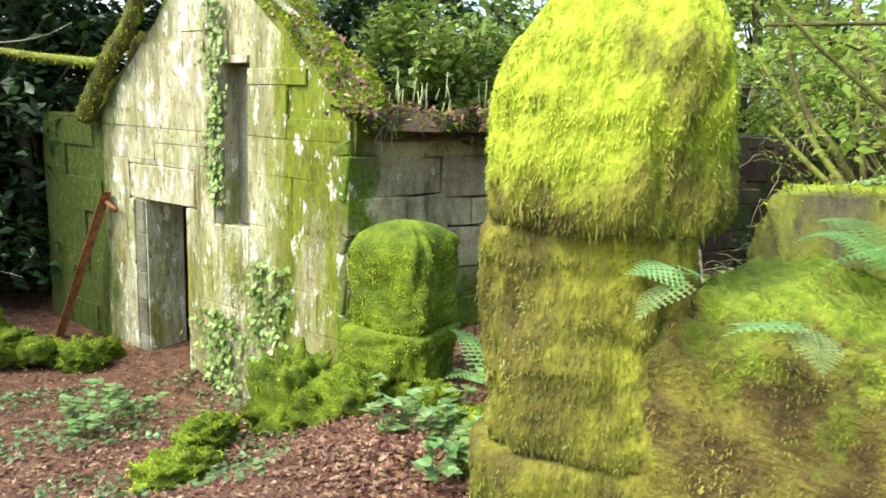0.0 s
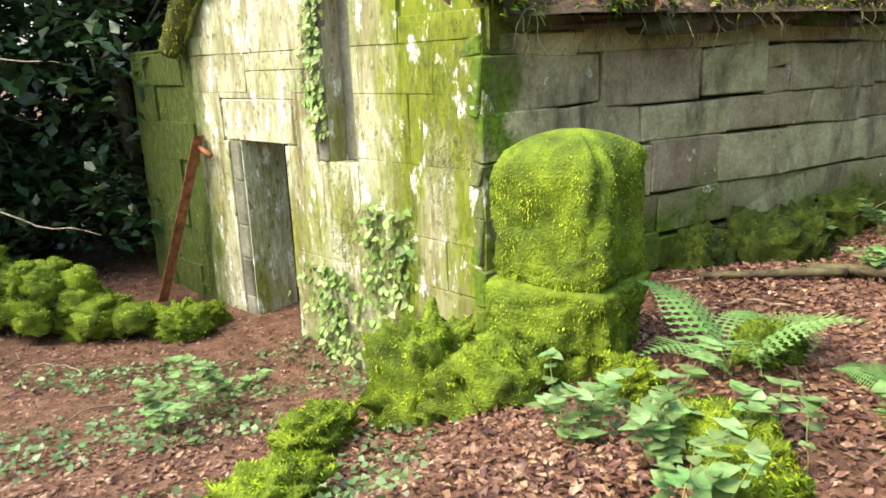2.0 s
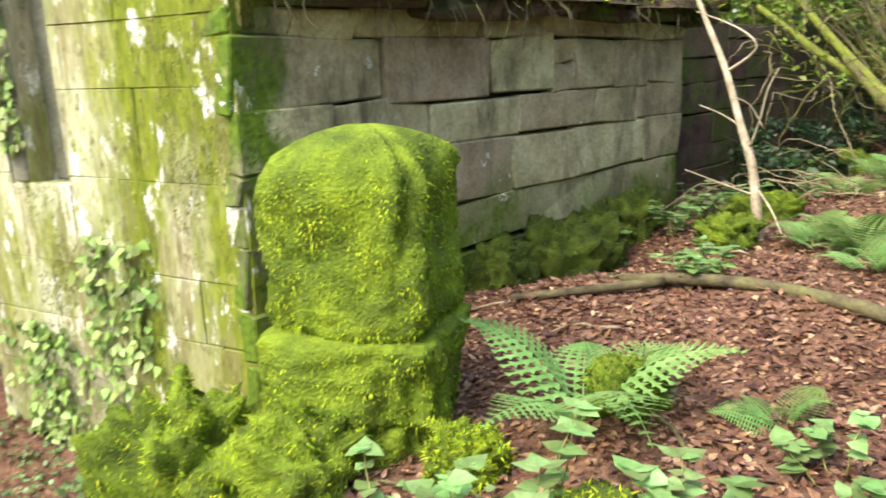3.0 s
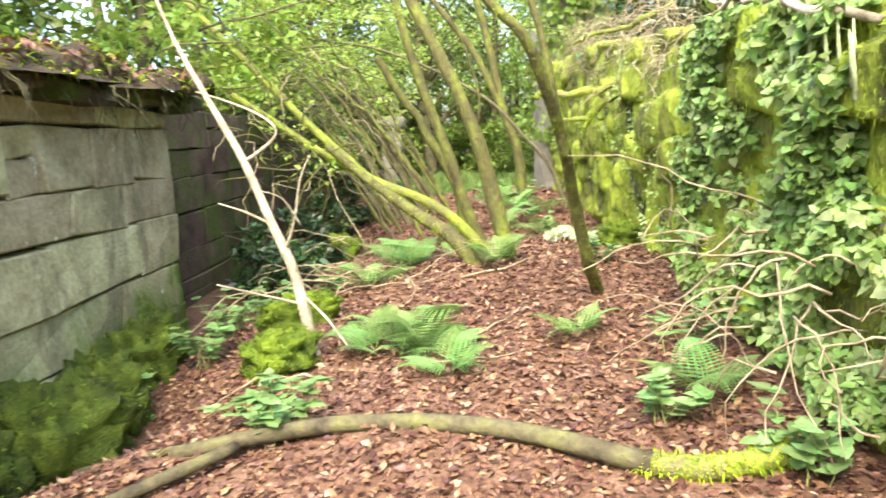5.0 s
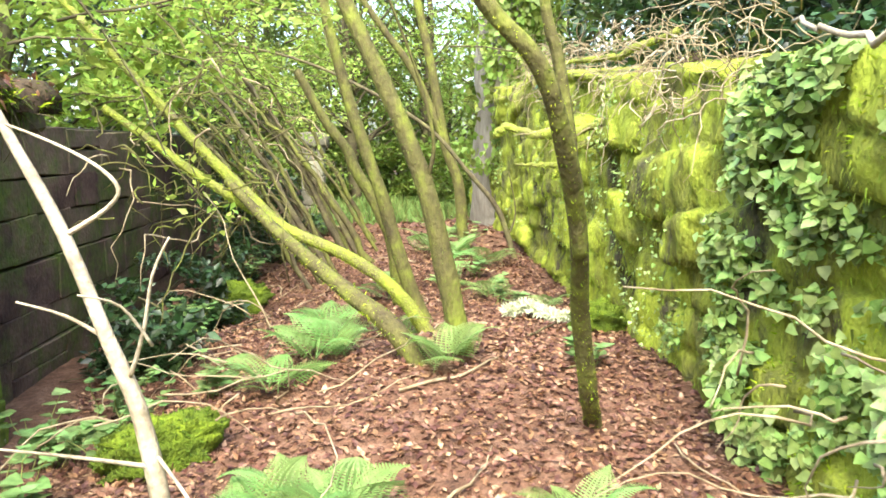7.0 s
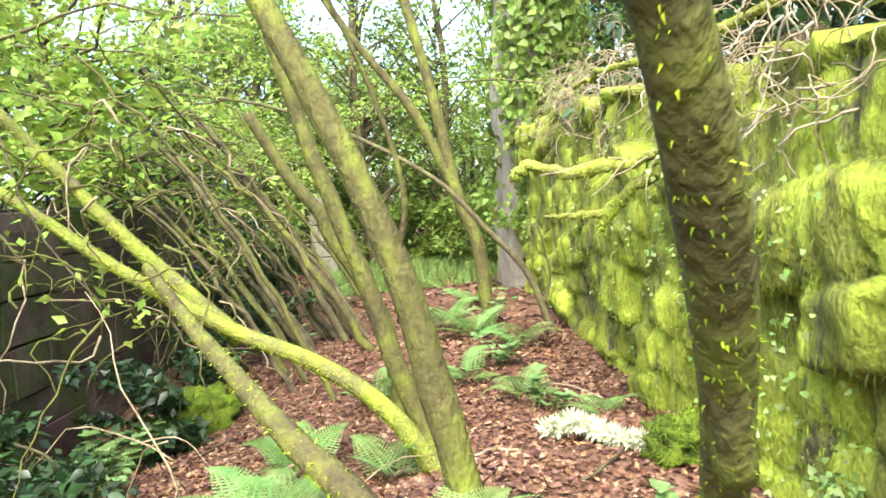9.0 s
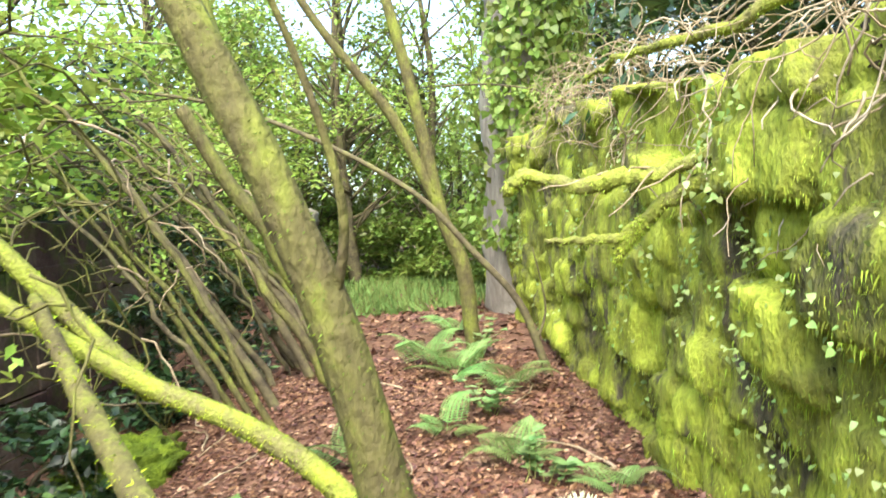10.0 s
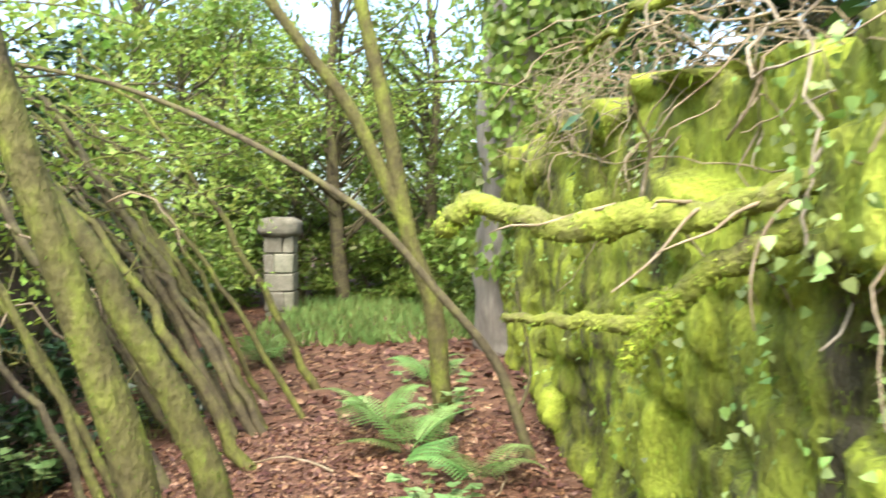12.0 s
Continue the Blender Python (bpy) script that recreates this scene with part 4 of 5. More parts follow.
t1 = tube("trunk", under(forked, [(-1.5, 13, .7), (-1.53, 13, .95), (-1.59, 13, 1.7), (-1.77, 13, 2.23), (-1.93, 13, 3.14), (-2.1, 13, 3.93), (-2.4, 13.1, 5.2)]), 0.085, 0.05, M_bark, forked, seg=10)
tube("limb", under(forked, [(-1.77, 13, 2.25), (-2.15, 13, 3.1), (-2.45, 13, 3.53), (-2.83, 13, 4.06), (-3.4, 13, 5.0)]), 0.06, 0.035, M_bark, forked)

# thicket of slanting stems by the yard wall
thicket = tagged(thing("thicket", -4.0, 11.5, 0.4), "thicket of dark slanting stems beside the yard wall", "shrub")
for i in range(22):
    bx, by = rng.uniform(-3.6, -2.6), rng.uniform(10.6, 15)
    g = ground_at(bx, by) - 0.1
    L = rng.uniform(1.8, 3.2)
    a = rng.uniform(0.75, 1.05)
    pts = [(bx, by, g), (bx - L * 0.22, by + 0.1, g + L * 0.42 * a), (bx - L * 0.48, by + 0.2, g + L * 0.82 * a), (bx - L * 0.8, by + 0.4, g + L * 1.15 * a)]
    s = tube("stem", under(thicket, pts), rng.uniform(0.025, 0.05), 0.012, M_bark if i % 2 else M_branch, thicket, seg=7, wobble=0.02)
lines = []
for i in range(110):
    s = (rng.uniform(-4.9, -3.3), rng.uniform(8.6, 13.5), rng.uniform(1.5, 2.8))
    lines.append((wander(s, (rng.normal(), rng.normal(), 0.4), rng.uniform(0.5, 1.4), 0.4, 9, 0.22) - np.array(thicket.location), 0.009, 0.003))
tubes("twig_tangle", lines[:84], M_bark, thicket)
tubes("twig_tangle", lines[84:], M_twig, thicket, "pale bare twigs")
lines = []
for i in range(26):
    s = (rng.uniform(-3.9, -2.8), rng.uniform(6.6, 9.2), 0.75 + rng.uniform(0, 0.25))
    lines.append((wander(s, (rng.normal(), rng.normal() * 0.6, 0.15), rng.uniform(0.4, 1.2), 0.25, 8, 0.1), 0.006, 0.002))
tagged(tubes("brushwood", lines, M_twig), "tangle of dry fallen brushwood by the leaning tree", "brushwood", kind="stuff")

# big ivy-clad tree
big = tagged(thing("ivy_tree", -0.5, 16.2, 0.6), "big old tree with its grey trunk clad in ivy", "tree")
tr = tube("trunk", [(0, 0, 0), (-0.05, 0, 1.5), (0, 0.05, 4), (0.1, 0.1, 7), (0.3, 0.2, 10)], 0.56, 0.38, M_branch, big, seg=20, lump=0.3)
M_branch2 = mat("grey_bark", [(0.12, 0.11, 0.09), (0.22, 0.20, 0.16), (0.32, 0.30, 0.24)], 4, bump=1.0, bscale=18, stretch=(1, 1, 0.2))
tr.data.materials[0] = M_branch2
p, q = sample(tr, 15000, lambda c, m: np.where(m[:, 0] > -0.55, 1.0, 0.1) * (c[:, 2] > 1.2))
swarm("ivy", IVY_V, IVY_F, p + q * rng.uniform(0.05, 0.5, (len(p), 1)), frames_from(q + rng.normal(size=q.shape) * 0.5, rng.uniform(0.07, 0.14, len(p)), 0.5, (0, 0, -1)), M_leaf, big)

# mossy limbs reaching out of the boundary wall
limb = tagged(thing("wall_limb", -0.7, 9.1, 2.2), "gnarled mossy limb growing out of the boundary wall", "branch")
a = tube("limb", under(limb, [(-.6, 8.9, 2.46), (-.82, 9.0, 2.36), (-.98, 9.14, 2.29), (-1.12, 9.22, 2.30), (-1.26, 9.33, 2.26), (-1.40, 9.42, 2.30), (-1.5, 9.48, 2.34), (-1.58, 9.54, 2.29)]), 0.026, 0.042, M_logmoss, limb, lump=0.7, wobble=0.006)
b = tube("limb", under(limb, [(-.6, 8.85, 2.38), (-.85, 9.05, 2.24), (-.98, 9.2, 2.14), (-1.1, 9.28, 2.03), (-1.25, 9.4, 2.03), (-1.42, 9.5, 2.03)]), 0.045, 0.012, M_logmoss, limb, lump=0.6, wobble=0.006)
c = tube("limb", under(limb, [(-1.02, 9.22, 2.10), (-1.10, 9.28, 1.99), (-1.13, 9.32, 1.92)]), 0.035, 0.018, M_logmoss, limb, lump=0.6)
d = tube("limb", under(limb, [(-.45, 8.5, 2.98), (-.8, 8.95, 2.84), (-1.0, 9.3, 2.86), (-1.15, 9.7, 2.80)]), 0.024, 0.012, M_logmoss, limb, lump=0.7, wobble=0.01)
for k in range(9):
    s = np.array((-.75 - 0.05 * k, 9.0 + 0.04 * k, 2.33)) - np.array(limb.location)
    tube("twig", list(wander(s, (-0.4 + rng.normal() * 0.5, rng.normal() * 0.6, rng.normal() * 0.6), rng.uniform(0.2, 0.5), 0.3, 5, 0.1)), 0.006, 0.002, M_twig, limb, seg=5, steps=2)
for ob in (a, b, c, d):
    mossy(ob, limb, 3500, 0.018, M_tuft)
# tangle of bare bramble stems on top of the wall
lines = []
for i in range(380):
    yy = rng.uniform(6.3, 13.5)
    s = (-0.55 + rng.normal() * 0.12, yy, wall_top(yy) + rng.uniform(-0.35, 0.35))
    lines.append((wander(s, (-0.35 + rng.normal() * 0.35, rng.normal(), rng.uniform(-0.1, 0.9)), rng.uniform(0.3, 0.9), 0.42, 11, 0.12), 0.0042, 0.0015))
tagged(tubes("bramble_stems", lines, M_twig), "tangle of bare curling bramble stems on the wall top", "brambles", kind="stuff")
root = tagged(thing("root_mass", -0.52, 8.15, 2.3), "dark overhanging root mass on the wall", "roots")
v, f = ball_data(0.15, 0.22, 0.15, 0.5, 2.2, 16, 22)
rm = link_mesh("clod", [(x, y, z + 0.3) for x, y, z in v], f, M_eave, root, smooth=True)
p, q = sample(rm, 4000, lambda c, m: (m[:, 2] > -0.3) * 1.0)
tufts("moss", p, q, 0.022, M_tuft, root, 0.8)
lines = []
for i in range(44):
    lines.append((wander((-0.12 + rng.normal() * 0.1, rng.normal() * 0.5, rng.uniform(0.0, 0.6)), (-0.5, rng.normal(), -0.2), rng.uniform(0.25, 0.65), 0.4, 9, 0.12), 0.006, 0.0025))
tubes("root_tangle", lines, M_pale, root)
lines = []
for i in range(38):
    s = (rng.uniform(-1.2, -0.85), rng.uniform(3.6, 6.0), rng.uniform(0.72, 1.5))
    lines.append((wander(s, (-0.5, rng.normal(), 0.1), rng.uniform(0.4, 1.1), 0.3, 9, 0.1), 0.006, 0.002))
tagged(tubes("bramble_stems", lines, M_twig), "dry bramble canes arching out of the ivy", "brambles", kind="stuff")
tube_ob = tube("dead_bough", [(-0.5, 4.3, 2.25), (-0.85, 4.75, 2.34), (-0.95, 5.2, 2.46), (-1.02, 5.6, 2.52), (-0.98, 6.0, 2.62)], 0.022, 0.008, M_pale, wobble=0.015)
tagged(tube_ob, "bare pale bough jutting from the ivy", "branch")

# fallen logs and sticks
log = tagged(thing("fallen_log", -2.5, 4.55, 0.6), "thin fallen trunk lying across the path, moss at one end", "log")
GZ = lambda x, y, up=0.04: (x, y, ground_at(x, y) + up)
tube("log", under(log, [GZ(-4.3, 5.02), GZ(-3.56, 4.78), GZ(-2.97, 4.8), GZ(-2.29, 4.62), GZ(-1.67, 4.3)]), 0.035, 0.045, M_branch, log)
m = tube("mossy_end", under(log, [GZ(-1.72, 4.33), GZ(-1.45, 4.24), GZ(-1.1, 4.3, 0.07)]), 0.045, 0.05, M_logmoss, log)
mossy(m, log, 1800, 0.03)
tagged(tube("fallen_branch", [GZ(-4.1, 4.1), GZ(-3.7, 4.35), GZ(-3.4, 4.72, 0.06)], 0.025, 0.03, M_branch), "dark fallen branch below the hut wall", "branch")
for i in range(42):
    x, y = (rng.uniform(-4.2, -1), rng.uniform(1.5, 12)) if i < 32 else (rng.uniform(-9, -5), rng.uniform(-1.5, 1.6))
    L, a = rng.uniform(0.3, 1.0), rng.uniform(0, 6.28)
    pts = [GZ(x, y, 0.015), GZ(x + math.cos(a) * L * 0.5, y + math.sin(a) * L * 0.5, 0.03), GZ(x + math.cos(a + 0.3) * L, y + math.sin(a + 0.3) * L, 0.015)]
    tagged(tube("stick", pts, rng.uniform(0.006, 0.013), 0.004, M_twig if i % 3 else M_branch, seg=5, steps=4, wobble=0.008), "dry fallen stick on the leaf litter", "stick", group="sticks")
lich = tagged(thing("lichen_branch", -1.3, 8.9, 0.75), "fallen branch shaggy with pale lichen", "branch")
lb = tube("branch", under(lich, [GZ(-1.55, 9.1, .06), GZ(-1.4, 9.0, .1), GZ(-1.25, 8.8, .05), GZ(-1.05, 8.62, .04)]), 0.03, 0.02, M_lichen, lich)
p, q = sample(lb, 1500)
tufts("lichen", p, q, 0.05, M_lichen, lich, -0.2)


# ---- ferns and low plants ----
def frond_mesh(name, length, lift, pairs=20, wide=1.0, material=M_fern):
    v, f = [], []
    n = 14
    spine = []
    for i in range(n + 1):
        s = i / n
        spine.append(np.array([length * s * (1 - 0.12 * s), 0, length * (lift * s - 0.75 * lift * s * s * 1.25)]))
    for i, p in enumerate(spine):
        w = 0.006 * (1 - 0.7 * i / n)
        v += [p + (0, w, 0), p + (0, -w, 0), p + (0, 0, -w)]
    for i in range(n):
        a, b = i * 3, i * 3 + 3
        f += [(a, b, b + 1, a + 1), (a + 1, b + 1, b + 2, a + 2), (a + 2, b + 2, b, a)]
    for j in range(pairs):
        s = 0.16 + 0.82 * j / (pairs - 1)
        k = min(int(s * n), n - 1)
        p = spine[k] + (spine[k + 1] - spine[k]) * (s * n - k)
        L = length * 0.36 * (math.sin(math.pi * min(1, (s * 0.75 + 0.22))) ** 1.1) * (1.12 - s * 0.72)
        for side in (1, -1):
            d = np.array([0.42, side, -0.14])
            d /= np.linalg.norm(d)
            e = np.array([1, 0, 0.0]) * length * 0.030 * wide
            teeth = 4
            o = len(v)
            v.append(p)
            for q in range(teeth):
                c = p + d * L * (q + 0.3) / teeth
                wq = 1.15 - q / teeth
                v += [c + e * 0.35 * wq, c + d * L * 0.5 / teeth + e * wq, c - e * 0.35 * wq, c + d * L * 0.5 / teeth - e * wq]
            v.append(p + d * L)
            last = len(v) - 1
            for q in range(teeth):
                b = o + 1 + q * 4
                nxt = b + 4 if q < teeth - 1 else None
                f.append((b, b + 2, b + 3, b + 1))
                if nxt:
                    f.append((b, nxt, nxt + 2, b + 2))
                else:
                    f.append((b, last, b + 2))
            f.append((o, o + 1, o + 3))
    me = bpy.data.meshes.new(name)
    me.from_pydata([tuple(a) for a in v], [], f)
    me.materials.append(material)
    me.update()
    return me


FRONDS = [frond_mesh("frond", 1.0, 0.75), frond_mesh("frond", 1.0, 0.45), frond_mesh("frond", 1.0, 1.05, 24)]


M_palefern = mat("pale_fern_green", [(0.15, 0.27, 0.08), (0.23, 0.37, 0.13), (0.33, 0.48, 0.20)], 5, rough=0.5, bump=0, per="object", island=0.2, thru=0.3)
PALE = [frond_mesh("frond", 1.0, 0.3, 11, 1.9, M_palefern), frond_mesh("frond", 1.0, 0.1, 12, 1.9, M_palefern)]


def fern(x, y, size, count, label="fresh green fern growing from the leaf litter", z=None, group="ferns", yaw=None, arc=6.28, fronds=FRONDS, dip=(0.1, 0.6)):
    base = tagged(thing("fern", x, y, ground_at(x, y) - 0.01 if z is None else z), label, "fern", group=group)
    a0 = rng.uniform(0, 6.28) if yaw is None else yaw - arc / 2
    for i in range(count):
        ob = new("frond", fronds[int(rng.integers(len(fronds)))])
        ob.parent = base
        s = size * rng.uniform(0.75, 1.15)
        ob.matrix_local = Matrix.LocRotScale((0, 0, 0), Euler((rng.normal() * 0.2, -rng.uniform(*dip), a0 + arc * (i + 0.5) / count + rng.normal() * 0.15)), Vector((s, s, s)))
    return base


for x, y, s, n in ((-2.66, 6.05, 0.5, 8), (-2.45, 5.45, 0.42, 7), (-2.95, 6.1, 0.42, 6), (-1.7, 6.0, 0.36, 6), (-2.12, 7.6, 0.5, 8), (-2.6, 5.9, 0.4, 6), (-2.9, 6.3, 0.45, 6), (-3.0, 9.3, 0.5, 7), (-1.75, 12.2, 0.6, 8), (-1.95, 12.7, 0.6, 7), (-1.35, 11.6, 0.45, 6), (-1.5, 10.2, 0.4, 6),
                   (-1.9, 10.8, 0.4, 6), (-2.5, 10.5, 0.45, 6), (-1.25, 5.0, 0.5, 6), (-3.2, 7.6, 0.45, 7), (-2.9, 8.2, 0.45, 7), (-2.4, 9.2, 0.42, 6), (-3.7, 16.8, 0.8, 8), (-1.6, 14.5, 0.6, 6), (-2.2, 3.3, 0.3, 5), (-2.95, 7.9, 0.5, 6), (-1.1, 9.6, 0.35, 5)):
    fern(x, y, s, n)
fern(-2.85, 2.95, 0.72, 6, "broad pale green fern arching beside the gatepost", fronds=[frond_mesh("frond", 1.0, 0.8, 15, 1.5), frond_mesh("frond", 1.0, 0.6, 15, 1.5)])
fern(-0.30, 1.30, 0.27, 4, "pale green fern hanging from the mossy wall", 2.12, yaw=-1.9, arc=2.6, fronds=PALE, dip=(-0.7, 0.3))
fern(0.05, 1.33, 0.27, 3, "pale green fern hanging from the mossy wall", 2.05, yaw=-1.8, arc=2.4, fronds=PALE, dip=(-0.8, 0.1))
fern(0.25, 1.75, 0.5, 7, "fern growing on top of the low wall", 2.05)
fern(0.0, 2.1, 0.5, 7, "fern growing on top of the low wall", 2.05)
fern(0.75, 1.40, 0.26, 4, "small fern on the face of the low wall", 1.45, yaw=-1.5, arc=2.2, fronds=PALE, dip=(-0.6, 0.2))


def herb(x, y, size, n, label="leafy green nettle clump in the leaf litter", z=None):
    g = ground_at(x, y) if z is None else z
    base = tagged(thing("nettle_clump", x, y, g), label, "nettle", group="nettles")
    lines, pos, nr = [], [], []
    for i in range(n):
        a, h = rng.uniform(0, 6.28), size * rng.uniform(0.5, 1.1)
        pts = wander((rng.normal() * 0.05, rng.normal() * 0.05, -0.02), (math.cos(a) * 0.5, math.sin(a) * 0.5, 1), h, 0.15, 6)
        lines.append((pts, 0.004, 0.002))
        for k in (3, 4, 5, 6):
            for s in range(4 if k == 6 else 2):
                pos.append(pts[k])
                b = rng.uniform(0, 6.28)
                nr.append((math.cos(b), math.sin(b), rng.uniform(-0.1, 0.3)))
    tubes("stalk", lines, M_stem, base)
    x_ = np.array(nr)
    x_ /= np.linalg.norm(x_, axis=1, keepdims=True)
    zz = np.array([0, 0, 1.0]) + rng.normal(size=x_.shape) * 0.15
    zz -= (zz * x_).sum(1, keepdims=True) * x_
    zz /= np.linalg.norm(zz, axis=1, keepdims=True)
    mt = np.stack([x_, np.cross(zz, x_), zz], axis=2) * (0.075 * rng.uniform(0.6, 1.3, len(pos))).reshape(-1, 1, 1)
    swarm("foliage", IVY_V, IVY_F, np.array(pos), mt, M_herb, base)
    return base


for x, y, s, n in ((-3.25, 4.85, 0.3, 9), (-3.35, 5.1, 0.3, 9), (-4.1, 6.3, 0.4, 12), (-4.3, 7.2, 0.45, 14), (-4.4, 5.9, 0.35, 10), (-3.9, 7.0, 0.35, 12), (-4.2, 8.1, 0.4, 12), (-2.55, 2.25, 0.42, 7), (-2.3, 2.0, 0.3, 8), (-2.75, 1.9, 0.35, 8), (-1.95, 1.75, 0.35, 9), (-2.15, 2.35, 0.3, 7), (-1.5, 4.7, 0.3, 7),
                   (-1.2, 5.6, 0.35, 9), (-1.15, 4.2, 0.35, 9), (-3.6, 8.0, 0.3, 8), (-1.6, 11.1, 0.35, 8), (-1.45, 9.8, 0.3, 7), (-5.2, 0.75, 0.45, 8), (-4.9, 0.45, 0.35, 8), (-5.5, 1.0, 0.35, 8), (-4.2, 9.6, 0.4, 12), (-4.4, 10.2, 0.5, 14), (-4.3, 12.5, 0.6, 16), (-3.9, 13.5, 0.6, 16), (-2.0, 3.0, 0.25, 5), (-1.3, 7.6, 0.22, 5), (-1.5, 12.9, 0.5, 9)):
    herb(x, y, s, n)

# ground ivy in front of the gable and climbing it
n = 5200
x, y = rng.uniform(-7.2, -2.6, n), rng.uniform(-0.9, 2.4, n)
keep = np.array([noise.noise(Vector((a * 1.1, b * 1.1, 4))) > -0.05 for a, b in zip(x, y)])
p = np.array([(a, b, ground_at(a, b) + rng.uniform(0.01, 0.06)) for a, b in zip(x[keep], y[keep])])
tagged(swarm("ground_ivy", IVY_V, IVY_F, p, frames_from(np.array([0, 0, 1.0]) + rng.normal(size=p.shape) * 0.35, rng.uniform(0.025, 0.055, len(p))), M_groundivy), "low ivy creeping over the ground before the hut", "ivy", kind="stuff")
pos = []
for u0, z0, z1, n, w in ((1.95, 1.5, 3.6, 420, 0.09), (1.9, -0.7, 0.35, 420, 0.2), (1.25, -0.4, 1.0, 230, 0.1), (0.95, 0.2, 1.0, 120, 0.08)):
    for i in range(n):
        pos.append(front_point(u0 + rng.normal() * w, 0.03 + rng.uniform(0, 0.06), rng.uniform(z0, z1)))
pos = np.array(pos)
tagged(swarm("wall_ivy", IVY_V, IVY_F, pos, frames_from(np.array([OUT.x, OUT.y, 0.5]) + rng.normal(size=pos.shape) * 0.4, rng.uniform(0.04, 0.085, len(pos)), 0.5, (0, 0, -1)), M_ivy), "ivy climbing the pale gable wall", "ivy", kind="stuff")


# moss cushions on the gable's corner and dead growth under the slit
pos = []
for u0, u1, z0, z1, n, cut in ((0.0, 0.85, -0.4, 2.4, 15000, -0.12), (1.25, 1.9, -0.3, 1.3, 6000, -0.05), (0.8, 3.4, -0.5, 3.4, 9000, 0.22), (3.6, 5.8, -0.5, 2.3, 9000, 0.05)):
    u, z = rng.uniform(u0, u1, n), rng.uniform(z0, z1, n)
    for a, b in zip(u, z):
        if noise.fractal(Vector((a * 2.6, b * 0.9, 6)), 0.8, 2, 4) > cut and b < gable(a) and not (2.5 < a < 3.5 and b < 1.4) and not (1.44 < a < 1.9 and 1.3 < b < 2.95):
            pos.append(front_point(a, 0.02, b))
pos = np.array(pos)
tufts("wall_moss", pos, np.tile((OUT.x, OUT.y, 0.0), (len(pos), 1)), 0.034, M_ptuft, hut_front, 1.6, shape=STRAND_V)
tufts("wall_moss", pos[::2], np.tile((OUT.x, OUT.y, 0.0), (len(pos[::2]), 1)), 0.022, M_ptuft, hut_front, 0.8)


# ---- far gate pier ----
pier = tagged(thing("gate_pier", -4.32, 21.1, 0.5), "pale ashlar gate pier with a domed cap stone", "gate pier")
z = 0.0
for h in (0.34, 0.36, 0.33, 0.36, 0.34):
    split = 0.08 if int(z * 10) % 2 else -0.1
    for a, b in ((-0.27, split), (split, 0.27)) if h > 0.335 else ((-0.27, 0.27),):
        v, f = box_data(b - a - 0.01, 0.54, h - 0.012, 0.02, 0.006)
        ob = fix_normals(link_mesh("block", v, f, M_jamb, pier))
        ob.location = ((a + b) / 2, 0, z)
    z += h
v, f = ball_data(0.40, 0.40, 0.20, 0.12, 2, 12, 20, 0.7)
link_mesh("cap", [(x, y, q + z + 0.12) for x, y, q in v], f, M_jamb, pier, "weathered domed cap stone", True)


# ---- trees around ----
def tree(x, y, height, spread, n, material, leaf, label, trunk_mat=M_branch, low=0.25, clumps=26, r=None, lean=(0, 0), name="tree"):
    g = ground_at(x, y) - 0.1
    base = tagged(thing(name, x, y, g), label, "tree")
    top = np.array([lean[0], lean[1], height * 0.85])
    r = r or height * 0.02
    tube("trunk", [(0, 0, 0), tuple(top * 0.35 + rng.normal(size=3) * 0.1), tuple(top * 0.7 + rng.normal(size=3) * 0.15), tuple(top)], r, r * 0.35, trunk_mat, base, seg=8)
    ps, ms, lines = [], [], []
    for i in range(clumps):
        hh = rng.uniform(low, 1.0)
        a = rng.uniform(0, 6.28)
        rad = spread * math.sqrt(max(0.08, 1 - ((hh - 0.55) / 0.62) ** 2)) * rng.uniform(0.25, 1.0)
        c = top * hh / 0.85 * 0.9 + np.array([math.cos(a) * rad, math.sin(a) * rad, 0])
        st = top * max(0.15, hh - 0.15)
        mid = (st + c) / 2 + rng.normal(size=3) * 0.15
        lines.append((curve_points([st, mid, c], 4), r * 0.28, r * 0.08))
        p, m = leaf_clump(c, np.array([spread * 0.34, spread * 0.34, spread * 0.22]) * rng.uniform(0.7, 1.2), n // clumps, leaf)
        ps.append(p)
        ms.append(m)
    tubes("branchwork", lines, trunk_mat, base, seg=3)
    swarm("crown", LEAF_V, LEAF_F, np.concatenate(ps), np.concatenate(ms), material, base)
    return base


EVER, FRESH, MID = "dark glossy evergreen tree crowding the hut", "broadleaf tree with fresh light-green leaves", "broadleaf woodland tree with green leaves"
# dark evergreens behind and beside the gable
for x, y, h in ((-12.2, 1.4, 7), (-12.0, -2.0, 7), (-11.4, -4.6, 6.5), (-13, 4, 8), (-13.5, -0.5, 7.5), (-12.5, -5.5, 7), (-10.2, 4.5, 7), (-15, 2, 9), (-16, -4, 9)):
    tree(x, y, h, 2.3, 4400, M_leaf_dark, 0.21, EVER, low=0.06, clumps=36)
# deeper row of low dark crowns, added to stand in for dense shade
for x, y, h in ((-14.5, -8, 9), (-15.5, -3, 10), (-15, 1.5, 10), (-16, 6, 10), (-13.2, -1.2, 5), (-13.4, 2.6, 5), (-11.2, -7.5, 8)):
    tree(x, y, h, 2.6, 4600, M_leaf_dark, 0.28, EVER, low=0.0, clumps=54)
